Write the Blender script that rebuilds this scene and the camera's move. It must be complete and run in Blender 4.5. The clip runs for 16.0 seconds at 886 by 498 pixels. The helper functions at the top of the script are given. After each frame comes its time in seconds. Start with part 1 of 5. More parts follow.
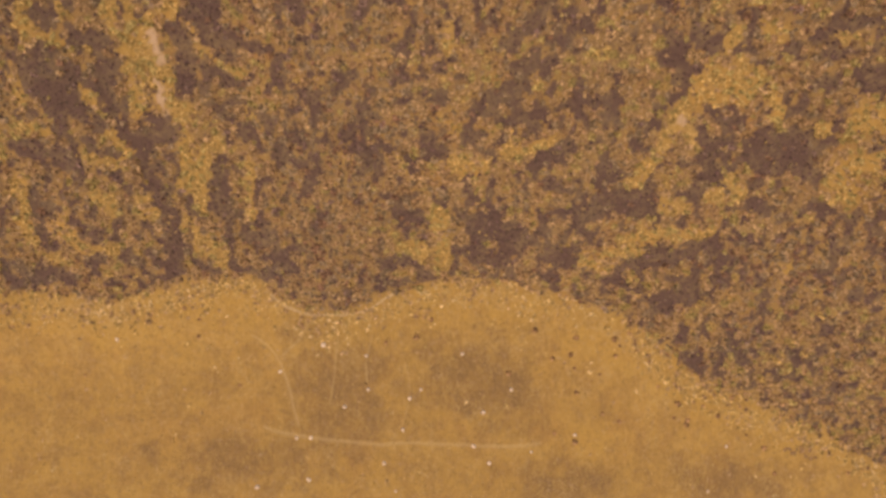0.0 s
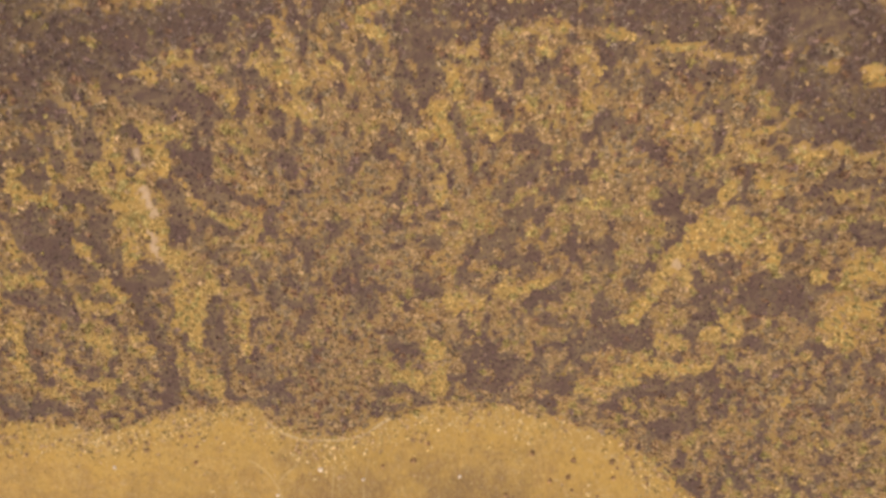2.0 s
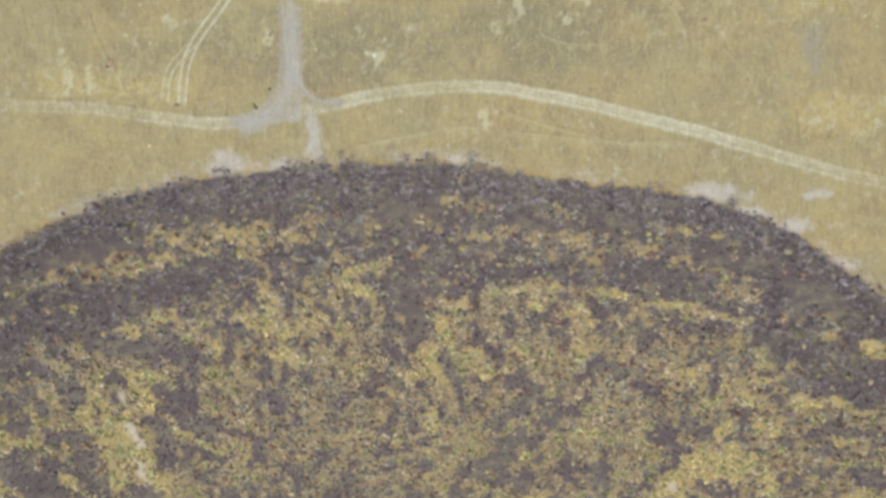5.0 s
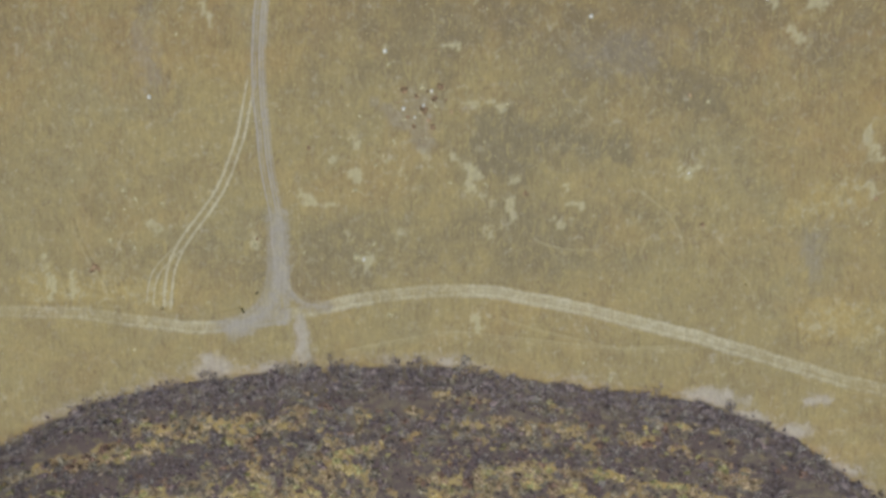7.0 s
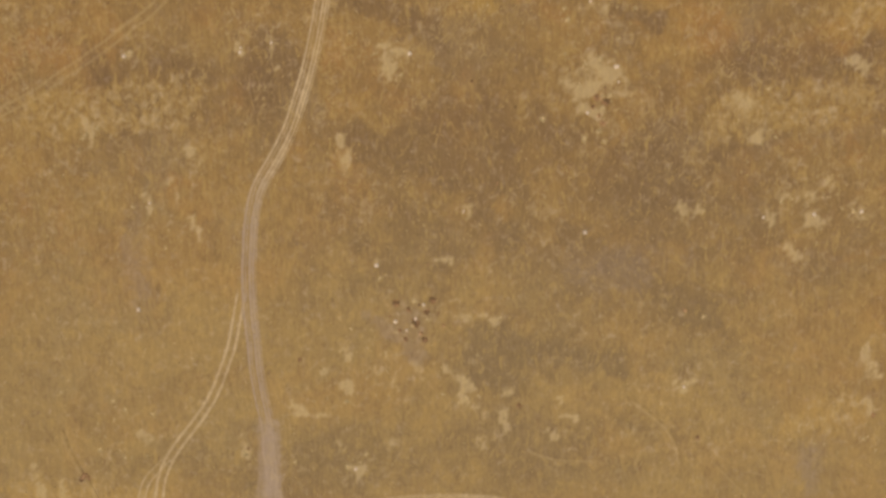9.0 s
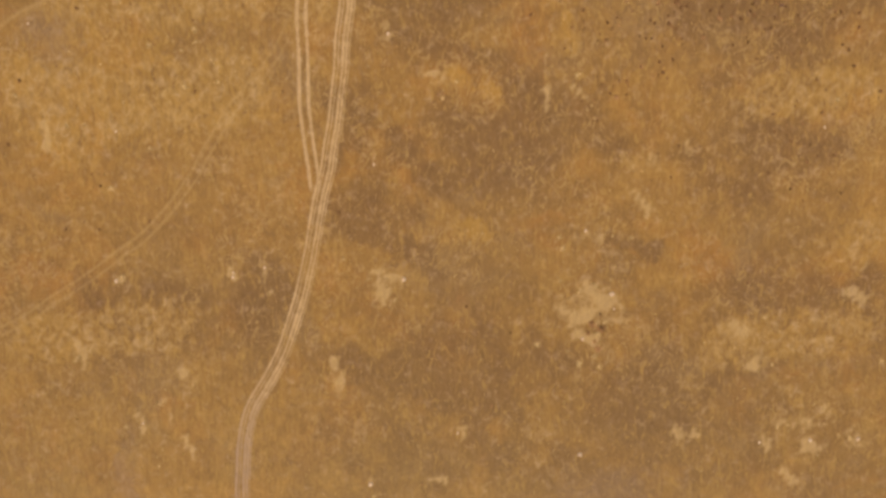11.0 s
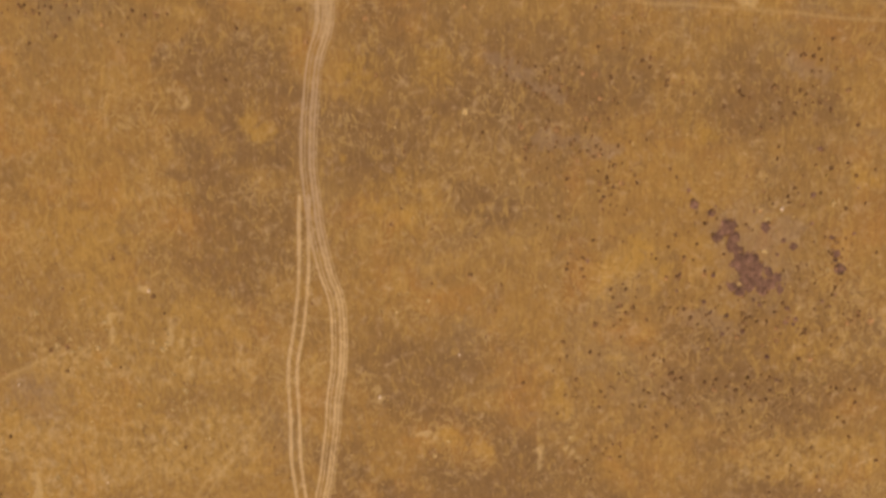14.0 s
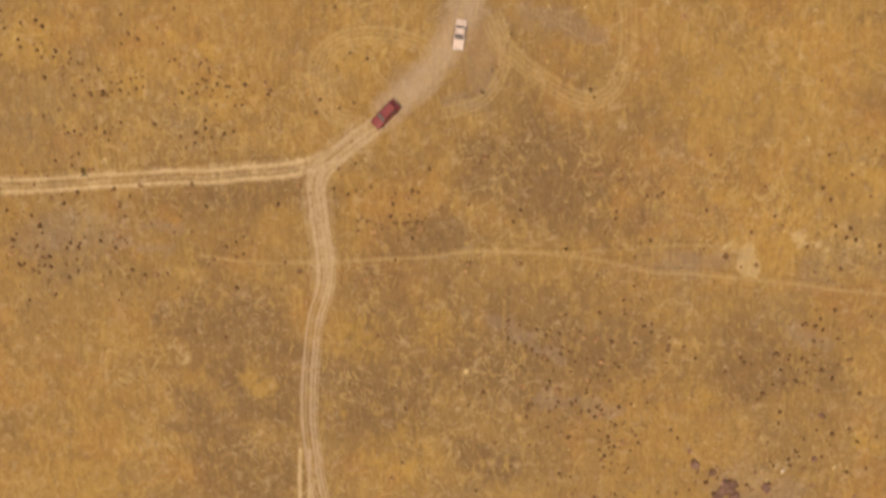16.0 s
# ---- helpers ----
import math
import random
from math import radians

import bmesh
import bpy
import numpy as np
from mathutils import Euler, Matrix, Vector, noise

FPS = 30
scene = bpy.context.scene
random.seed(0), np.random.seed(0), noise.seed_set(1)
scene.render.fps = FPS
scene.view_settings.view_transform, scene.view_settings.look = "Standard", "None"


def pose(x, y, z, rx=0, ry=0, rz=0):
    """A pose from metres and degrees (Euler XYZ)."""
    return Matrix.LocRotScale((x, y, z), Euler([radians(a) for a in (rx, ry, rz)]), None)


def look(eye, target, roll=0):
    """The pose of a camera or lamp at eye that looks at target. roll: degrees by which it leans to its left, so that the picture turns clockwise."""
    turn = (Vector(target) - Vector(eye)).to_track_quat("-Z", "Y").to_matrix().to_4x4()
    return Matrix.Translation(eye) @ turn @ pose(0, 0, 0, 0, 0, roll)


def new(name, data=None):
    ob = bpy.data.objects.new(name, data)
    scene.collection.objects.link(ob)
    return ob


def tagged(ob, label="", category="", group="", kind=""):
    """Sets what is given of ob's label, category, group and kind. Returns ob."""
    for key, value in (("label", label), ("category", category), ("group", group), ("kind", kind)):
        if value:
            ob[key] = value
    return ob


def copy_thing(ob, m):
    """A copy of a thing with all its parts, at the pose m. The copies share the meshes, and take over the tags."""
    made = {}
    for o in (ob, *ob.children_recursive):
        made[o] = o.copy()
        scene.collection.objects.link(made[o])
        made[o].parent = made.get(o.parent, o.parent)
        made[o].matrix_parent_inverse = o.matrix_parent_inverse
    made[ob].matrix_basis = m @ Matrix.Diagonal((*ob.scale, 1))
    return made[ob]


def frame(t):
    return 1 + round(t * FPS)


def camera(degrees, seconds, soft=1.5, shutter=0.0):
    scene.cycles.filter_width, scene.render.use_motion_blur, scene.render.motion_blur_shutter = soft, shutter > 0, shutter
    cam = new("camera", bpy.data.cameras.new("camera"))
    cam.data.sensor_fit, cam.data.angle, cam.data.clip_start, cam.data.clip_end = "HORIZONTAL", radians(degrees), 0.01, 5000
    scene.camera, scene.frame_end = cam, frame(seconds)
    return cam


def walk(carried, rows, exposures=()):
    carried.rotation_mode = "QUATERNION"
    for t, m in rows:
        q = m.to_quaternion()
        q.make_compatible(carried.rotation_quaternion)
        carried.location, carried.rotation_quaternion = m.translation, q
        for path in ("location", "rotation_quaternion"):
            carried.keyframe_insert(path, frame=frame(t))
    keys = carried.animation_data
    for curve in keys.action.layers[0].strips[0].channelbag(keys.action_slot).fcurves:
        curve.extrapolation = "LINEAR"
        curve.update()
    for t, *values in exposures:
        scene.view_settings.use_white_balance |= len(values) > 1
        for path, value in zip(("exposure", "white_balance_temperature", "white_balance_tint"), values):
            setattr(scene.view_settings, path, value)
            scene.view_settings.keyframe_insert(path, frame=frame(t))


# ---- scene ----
cam = camera(74.0, 16.0, soft=2.8, shutter=0.5)
METRES, EYE, TILT, LEAN, TURN = 296.4, 174.0, -90.0, 0.0, 0.0
ROWS = [
    (0.0, 0.0, 0.0, 0.0, 0.0, 0.0, 0.0),
    (0.5, 0.0021, 0.0004, 0.0311, 0.05, -0.06, 0.17),
    (1.0, 0.0038, 0.0006, 0.062, 0.12, -0.1, 0.28),
    (1.5, 0.0057, 0.001, 0.093, 0.22, -0.13, 0.4),
    (2.0, 0.0079, 0.0013, 0.124, 0.31, -0.19, 0.51),
    (2.5, 0.0097, 0.0015, 0.1547, 0.37, -0.22, 0.6),
    (3.0, 0.012, 0.0024, 0.1859, 0.42, -0.22, 0.67),
    (5.5, 0.0219, 0.0129, 0.3397, 0.6, -0.34, 0.97),
    (6.0, 0.0241, 0.0154, 0.3712, 0.63, -0.46, 1.01),
    (6.5, 0.0261, 0.0175, 0.4012, 0.66, -0.35, 1.05),
    (7.0, 0.028, 0.019, 0.4325, 0.71, -0.46, 1.07),
    (7.5, 0.0295, 0.0205, 0.4637, 0.67, -0.57, 1.09),
    (8.0, 0.032, 0.0219, 0.4956, 0.8, -0.71, 1.14),
    (8.5, 0.0337, 0.023, 0.5261, 0.8, -0.72, 1.13),
    (9.0, 0.0353, 0.024, 0.5576, 0.81, -0.85, 1.13),
    (11.5, 0.0429, 0.0293, 0.7155, 0.94, -1.35, 1.09),
    (12.0, 0.0443, 0.0305, 0.747, 0.96, -1.44, 1.09),
    (12.5, 0.0456, 0.0316, 0.7785, 0.99, -1.61, 1.1),
    (13.0, 0.0472, 0.0327, 0.81, 1.07, -1.69, 1.1),
    (13.5, 0.0484, 0.0338, 0.8416, 1.06, -1.79, 1.09),
    (14.0, 0.0498, 0.0349, 0.8725, 1.09, -1.8, 1.09),
    (14.5, 0.0506, 0.0359, 0.9037, 1.08, -1.88, 1.06),
    (15.0, 0.0509, 0.0369, 0.9348, 1.1, -1.89, 1.03),
    (15.5, 0.0513, 0.0384, 0.9661, 1.07, -2.04, 1.0),
    (16.0, 0.0514, 0.0395, 0.9975, 1.08, -2.2, 0.97),
]
EXPOSURES = ((0, -0.14, 9438, 27), (1, 0.03, 9586, 30), (1.5, 0.09, 9586, 30), (2, 0.20, 7750, 14), (2.5, 0.22, 6800, 8), (3, 0.31, 6080, 1), (5.5, 0.43, 4973, -6), (6, 0.34, 4973, -6), (6.5, 0.11, 5051, -6), (7, -0.06, 5130, -6), (7.5, -0.22, 5635, 0), (8, -0.26, 6286, 6), (9, -0.25, 7947, 12), (11.5, -0.23, 10694, 24), (12.5, -0.26, 11208, 24), (13, -0.28, 10365, 24), (14, -0.28, 10863, 24), (15, -0.21, 10205, 21), (16, 0.0, 9891, 18))
walk(cam, [(t, pose(0, 0, EYE, TILT, LEAN, TURN) @ pose(METRES * x, METRES * y, METRES * z, 90 + pitch, roll, yaw)) for t, x, y, z, yaw, pitch, roll in ROWS], EXPOSURES)


def smooth(a, b, x):
    t = np.clip((np.asarray(x, float) - a) / (b - a), 0, 1)
    return t * t * (3 - 2 * t)


# ---- world and light: a bright overcast autumn day ----
world = bpy.data.worlds.new("overcast_sky")
scene.world = world
world.use_nodes = True
wt = world.node_tree
sky = wt.nodes.new("ShaderNodeTexSky")
sky.sky_type, sky.sun_disc = "NISHITA", False
sky.sun_elevation, sky.sun_rotation = radians(70), radians(202)
sky.air_density, sky.dust_density, sky.ozone_density = 1.0, 4.0, 1.0
wt.links.new(sky.outputs[0], wt.nodes["Background"].inputs[0])
wt.nodes["Background"].inputs[1].default_value = 0.13
sun = new("sun", bpy.data.lights.new("sun", "SUN"))
sun.data.energy, sun.data.angle, sun.data.color = 1.0, radians(45), (1.0, 0.93, 0.84)
sun.matrix_world = look((-14, -34, 200), (0, 0, 100))

# ---- materials ----


class Mat:
    """A node material and short ways to add nodes to it."""

    def __init__(self, name, rough=0.9, metal=0.0, spec=0.25):
        self.m = bpy.data.materials.new(name)
        self.m.use_nodes = True
        self.t = self.m.node_tree
        self.b = self.t.nodes["Principled BSDF"]
        self.b.inputs["Roughness"].default_value = rough
        self.b.inputs["Metallic"].default_value = metal
        self.b.inputs["Specular IOR Level"].default_value = spec
        self.geo = None

    def link(self, a, b):
        self.t.links.new(a, b)

    def pos(self):
        if self.geo is None:
            self.geo = self.t.nodes.new("ShaderNodeNewGeometry")
        return self.geo.outputs["Position"]

    def noise(self, scale, detail=3.0, rough=0.6, stretch=None, warp=0.0):
        n = self.t.nodes.new("ShaderNodeTexNoise")
        n.inputs["Scale"].default_value, n.inputs["Detail"].default_value = scale, detail
        n.inputs["Roughness"].default_value, n.inputs["Distortion"].default_value = rough, warp
        src = self.pos()
        if stretch:
            v = self.t.nodes.new("ShaderNodeVectorMath")
            v.operation = "MULTIPLY"
            v.inputs[1].default_value = stretch
            self.link(src, v.inputs[0])
            src = v.outputs[0]
        self.link(src, n.inputs["Vector"])
        return n.outputs["Fac"]

    def math(self, op, a, b=0.0, c=0.0):
        n = self.t.nodes.new("ShaderNodeMath")
        n.operation = op
        for k, v in enumerate((a, b, c)):
            if isinstance(v, (int, float)):
                n.inputs[k].default_value = v
            else:
                self.link(v, n.inputs[k])
        return n.outputs[0]

    def span(self, v, lo, hi, to_lo=0.0, to_hi=1.0):
        n = self.t.nodes.new("ShaderNodeMapRange")
        n.interpolation_type = "SMOOTHSTEP"
        self.link(v, n.inputs[0])
        for k, x in enumerate((lo, hi, to_lo, to_hi)):
            n.inputs[k + 1].default_value = x
        return n.outputs[0]

    def mix(self, f, a, b):
        n = self.t.nodes.new("ShaderNodeMix")
        n.data_type = "RGBA"
        for k, v in ((0, f), (6, a), (7, b)):
            if isinstance(v, (int, float)):
                n.inputs[k].default_value = v
            elif isinstance(v, tuple):
                n.inputs[k].default_value = (*v, 1)
            else:
                self.link(v, n.inputs[k])
        return n.outputs[2]

    def scaled(self, col, f):
        n = self.t.nodes.new("ShaderNodeVectorMath")
        n.operation = "SCALE"
        self.link(col, n.inputs[0])
        if isinstance(f, (int, float)):
            n.inputs["Scale"].default_value = f
        else:
            self.link(f, n.inputs["Scale"])
        return n.outputs[0]

    def attr(self, name):
        n = self.t.nodes.new("ShaderNodeAttribute")
        n.attribute_name = name
        s = self.t.nodes.new("ShaderNodeSeparateColor")
        self.link(n.outputs["Color"], s.inputs[0])
        return s.outputs[0], s.outputs[1], s.outputs[2], n.outputs["Alpha"]

    def color(self, c):
        if isinstance(c, tuple):
            self.b.inputs["Base Color"].default_value = (*c, 1)
        else:
            self.link(c, self.b.inputs["Base Color"])
        return self

    def bump(self, h, strength=0.4, dist=0.05):
        n = self.t.nodes.new("ShaderNodeBump")
        n.inputs["Strength"].default_value, n.inputs["Distance"].default_value = strength, dist
        self.link(h, n.inputs["Height"])
        self.link(n.outputs[0], self.b.inputs["Normal"])
        return self


def ragged(m, mask, grain, width=0.22, amount=0.7):
    """A mask with an edge broken up by the grain."""
    v = m.math("ADD", mask, m.math("MULTIPLY", m.math("SUBTRACT", grain, 0.5), amount))
    return m.span(v, 0.5 - width, 0.5 + width)


def ground_material(name, worn=False):
    """Dry grass, earth and dark ground under scrub by the cover of the place; worn: with wheel tracks trodden into it.
    """
    m = Mat(name, 0.95, spec=0.1)
    big = m.noise(0.035, 4, 0.6)
    mid = m.noise(0.16, 6, 0.7, warp=0.6)
    clump = m.noise(0.75, 5, 0.65, warp=0.5)
    streak = m.noise(0.9, 6, 0.68, stretch=(1.0, 0.5, 1.0), warp=1.2)
    fine = m.noise(3.2, 4, 0.7)
    pale, gold, brown, wood = m.attr("cover")
    mud, chalk, olive, bright = m.attr("soil")
    c = m.mix(m.span(big, 0.3, 0.7), (0.315, 0.208, 0.090), (0.385, 0.240, 0.086))
    warm, ashen = m.noise(0.075, 4, 0.6, warp=0.5), m.noise(0.055, 5, 0.65, warp=0.7)
    c = m.mix(m.math("MULTIPLY", m.span(warm, 0.50, 0.68), 0.6), c, (0.415, 0.220, 0.077))
    c = m.mix(m.math("MULTIPLY", m.span(ashen, 0.50, 0.66), 0.65), c, (0.28, 0.203, 0.116))
    c = m.mix(m.math("MULTIPLY", bright, 0.9), c, m.mix(m.span(m.noise(0.13, 5, 0.7, warp=0.8), 0.42, 0.62), (0.475, 0.305, 0.092), (0.395, 0.248, 0.085)))
    c = m.mix(m.math("MULTIPLY", olive, 0.65), c, (0.412, 0.297, 0.126))
    c = m.mix(m.math("MULTIPLY", m.span(m.noise(0.045, 4, 0.65, warp=0.6), 0.50, 0.64), 0.28), c, (0.445, 0.262, 0.092))
    c = m.mix(m.math("MULTIPLY", m.span(mid, 0.45, 0.66), m.span(m.math("MAXIMUM", olive, bright), 0.0, 1.0, 0.55, 0.34)), c, (0.265, 0.170, 0.078))
    c = m.mix(m.math("MULTIPLY", m.span(mid, 0.46, 0.30), 0.65), c, (0.45, 0.305, 0.115))
    c = m.mix(m.math("MULTIPLY", ragged(m, brown, mid, 0.6, 1.3), 0.82), c, m.mix(olive, (0.225, 0.145, 0.075), (0.258, 0.186, 0.098)))
    c = m.mix(m.math("MULTIPLY", ragged(m, gold, streak, 0.6, 2.2), 0.55), c, (0.515, 0.330, 0.092))
    c = m.mix(m.math("MULTIPLY", m.span(streak, 0.50, 0.72), 0.6), c, (0.49, 0.345, 0.135))
    c = m.mix(m.math("MULTIPLY", m.span(streak, 0.48, 0.30), 0.5), c, (0.24, 0.155, 0.075))
    tufted = m.math("ADD", m.math("MULTIPLY", pale, 0.75), m.math("MULTIPLY", m.math("SUBTRACT", clump, 0.5), 2.4))
    c = m.mix(m.math("MULTIPLY", m.span(tufted, 0.30, 1.2), 0.72), c, (0.57, 0.435, 0.225))
    thread = m.math("ABSOLUTE", m.math("SUBTRACT", m.noise(0.33, 2, 0.5, warp=1.4), 0.5))
    lodged = m.math("MULTIPLY", m.span(olive, 0.0, 0.3, 1.0, 0.0), m.math("MULTIPLY", m.span(thread, 0.028, 0.004), m.span(m.noise(0.09, 3, 0.6), 0.47, 0.62)))
    c = m.mix(m.math("MULTIPLY", lodged, 0.5), c, (0.56, 0.42, 0.20))
    c = m.mix(m.math("MULTIPLY", ragged(m, mud, clump, 0.5, 1.6), 0.42), c, (0.32, 0.242, 0.170))
    c = m.mix(m.math("MULTIPLY", ragged(m, chalk, clump, 0.5, 1.8), 0.62), c, (0.57, 0.435, 0.33))
    # wood: darker purple-brown ground, fuller where the scrub is thicker
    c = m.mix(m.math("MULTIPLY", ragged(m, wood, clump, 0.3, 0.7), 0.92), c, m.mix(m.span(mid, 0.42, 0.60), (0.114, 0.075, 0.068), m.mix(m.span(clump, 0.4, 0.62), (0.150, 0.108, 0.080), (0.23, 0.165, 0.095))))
    if worn:
        soil, grey, faint, _ = m.attr("wear")
        along = m.noise(2.4, 3, 0.6, stretch=(1.0, 0.35, 1.0))
        grain = m.math("ADD", m.math("MULTIPLY", fine, 0.4), m.math("ADD", m.math("MULTIPLY", clump, 0.3), m.math("MULTIPLY", along, 0.3)))
        dirt = m.mix(m.span(clump, 0.35, 0.65), (0.52, 0.390, 0.215), (0.61, 0.470, 0.278))
        dirt = m.mix(m.math("MULTIPLY", grey, m.span(clump, 0.3, 0.6, 0.45, 0.9)), dirt, (0.41, 0.315, 0.232))
        c = m.mix(m.math("MULTIPLY", ragged(m, faint, grain, 0.45, 2.0), 0.5), c, (0.52, 0.385, 0.19))
        c = m.mix(m.math("MULTIPLY", ragged(m, soil, grain, 0.40, 1.15), 0.94), c, dirt)
    laid = m.noise(2.2, 3, 0.6, stretch=(1.0, 0.12, 1.0))
    c = m.scaled(c, m.span(laid, 0.25, 0.75, 0.94, 1.06))
    c = m.scaled(c, m.span(fine, 0.25, 0.75, 0.89, 1.11))
    h = m.math("ADD", m.math("MULTIPLY", clump, 1.5), m.math("ADD", fine, m.math("MULTIPLY", streak, 1.0)))
    return m.color(c).bump(h, 0.7, 0.14).m


def plant_material(name, a, b, dry, object_random=False, swing=0.44):
    """Twigs, dead leaves or blades: each island or object its own tone."""
    m = Mat(name, 0.85, spec=0.15)
    if object_random:
        r = m.t.nodes.new("ShaderNodeObjectInfo").outputs["Random"]
        m.pos()
        i = m.geo.outputs["Random Per Island"]
    else:
        m.pos()
        r = i = m.geo.outputs["Random Per Island"]
    patch = m.noise(0.22, 3)
    plant = m.noise(0.95, 3, 0.65)
    c = m.mix(m.span(plant, 0.3, 0.7), a, b)
    c = m.mix(m.math("MULTIPLY", m.span(patch, 0.45, 0.7), 0.5), c, dry)
    c = m.scaled(c, m.span(plant, 0.30, 0.70, 1 - swing, 1 + swing))
    c = m.scaled(c, m.span(r, 0.0, 1.0, 0.86, 1.14))
    c = m.scaled(c, m.span(i, 0.0, 1.0, 0.80, 1.20))
    return m.color(c).m


def plain_material(name, col, rough=0.6, metal=0.0, spec=0.4, vary=0.12, scale=8.0):
    m = Mat(name, rough, metal, spec)
    n = m.noise(scale, 4)
    rgb = m.t.nodes.new("ShaderNodeRGB")
    rgb.outputs[0].default_value = (*col, 1)
    m.color(m.scaled(rgb.outputs[0], m.span(n, 0.25, 0.75, 1 - vary, 1 + vary)))
    return m.m


MAT_GROUND = ground_material("dry_grassland")
MAT_TRACK = ground_material("worn_grassland", True)
MAT_TWIG = plant_material("bare_purple_twigs", (0.093, 0.055, 0.052), (0.163, 0.101, 0.092), (0.145, 0.100, 0.081))
MAT_DULL = plant_material("bare_grey_twigs", (0.112, 0.080, 0.064), (0.185, 0.135, 0.102), (0.155, 0.118, 0.095))
MAT_MAUVE = plant_material("mauve_twigs", (0.20, 0.132, 0.112), (0.29, 0.195, 0.160), (0.25, 0.18, 0.14))
MAT_RED = plant_material("red_brown_leaves", (0.22, 0.128, 0.085), (0.31, 0.180, 0.110), (0.27, 0.17, 0.11))
MAT_OLIVE = plant_material("grey_olive_leaves", (0.25, 0.190, 0.118), (0.35, 0.262, 0.160), (0.29, 0.22, 0.14))
MAT_RUST = plant_material("rusty_leaves", (0.31, 0.198, 0.108), (0.40, 0.262, 0.138), (0.34, 0.23, 0.13))
MAT_TAN = plant_material("tan_withered_leaves", (0.38, 0.260, 0.132), (0.47, 0.328, 0.175), (0.41, 0.272, 0.16))
MAT_GREEN = plant_material("yellow_green_leaves", (0.335, 0.268, 0.105), (0.415, 0.330, 0.132), (0.40, 0.30, 0.13))
MAT_LEAF = plant_material("yellow_autumn_leaves", (0.43, 0.302, 0.116), (0.525, 0.366, 0.142), (0.51, 0.372, 0.165))
MAT_STRAW = plant_material("straw_blades", (0.40, 0.28, 0.10), (0.50, 0.38, 0.18), (0.33, 0.22, 0.09), swing=0.18)
MAT_PALE = plant_material("bleached_straw_blades", (0.47, 0.36, 0.18), (0.53, 0.41, 0.21), (0.45, 0.34, 0.17), swing=0.18)
MAT_WHITE = plant_material("whitish_straw_blades", (0.54, 0.395, 0.185), (0.62, 0.465, 0.235), (0.56, 0.41, 0.20))
MAT_BUSH = plant_material("dark_bush_twigs", (0.30, 0.178, 0.090), (0.39, 0.236, 0.118), (0.35, 0.22, 0.105), True)
MAT_PLUM = plant_material("plum_bush_twigs", (0.215, 0.127, 0.096), (0.275, 0.165, 0.124), (0.25, 0.15, 0.11), True, 0.2)
MAT_HEATH = plant_material("brown_heath_twigs", (0.205, 0.118, 0.062), (0.285, 0.168, 0.084), (0.25, 0.152, 0.078), swing=0.18)
MAT_RIM = plant_material("rim_shrub_twigs", (0.215, 0.150, 0.126), (0.300, 0.215, 0.178), (0.28, 0.21, 0.155), True, 0.3)
MAT_ASH = plant_material("ashen_twigs", (0.34, 0.268, 0.205), (0.45, 0.362, 0.280), (0.42, 0.33, 0.23))
MAT_BELT = plant_material("belt_twigs", (0.225, 0.162, 0.145), (0.325, 0.242, 0.212), (0.29, 0.215, 0.17))
MAT_STEM = plain_material("grey_brown_bark", (0.13, 0.095, 0.075), 0.9, spec=0.1)
MAT_STONE = plain_material("pale_weathered_stone", (0.72, 0.60, 0.45), 0.9, spec=0.2, vary=0.2, scale=6)

# ---- the lie of the land ----
FOOT_X = (-160, -109, -94, -73, -54, -46, -31, -13, 3, 19, 36, 52, 62, 77, 102, 130, 175)
FOOT_Y = (-14, -11.8, -15, -8, -7.6, -14, -18.5, -11.5, -8.6, -9.5, -14, -19, -28, -39.5, -49.5, -64, -80)
RIM_X = (-160, -95, -75, -65, -54, -39, -17, 10, 24, 53, 69, 85, 110, 160)
RIM_Y = (60, 82, 93, 98, 102, 105, 107.5, 107, 104, 100, 93, 81, 62, 36)


def foot_line(x):
    return np.interp(x, FOOT_X, FOOT_Y)


def rim_line(x):
    return np.interp(x, RIM_X, RIM_Y)


def lattice(x, y, size, seed):
    """Smooth value noise between 0 and 1 on the plan."""
    u, v = np.asarray(x, float) / size + 91.7 * seed, np.asarray(y, float) / size + 37.3 * seed
    i, j = np.floor(u).astype(np.int64), np.floor(v).astype(np.int64)
    fu, fv = u - i, v - j
    fu, fv = fu * fu * (3 - 2 * fu), fv * fv * (3 - 2 * fv)

    def corner(a, b):
        q = (a * 374761393 + b * 668265263 + seed * 974711) & 0x7FFFFFFF
        q = ((q ^ (q >> 13)) * 1274126177) & 0x7FFFFFFF
        return ((q ^ (q >> 16)) & 0xFFFF) / 65535.0
    return (corner(i, j) * (1 - fu) + corner(i + 1, j) * fu) * (1 - fv) + (corner(i, j + 1) * (1 - fu) + corner(i + 1, j + 1) * fu) * fv


def cloud(x, y, size, seed):
    return 0.5 * lattice(x, y, size, seed) + 0.3 * lattice(x, y, size / 2.1, seed + 1) + 0.2 * lattice(x, y, size / 4.3, seed + 2)


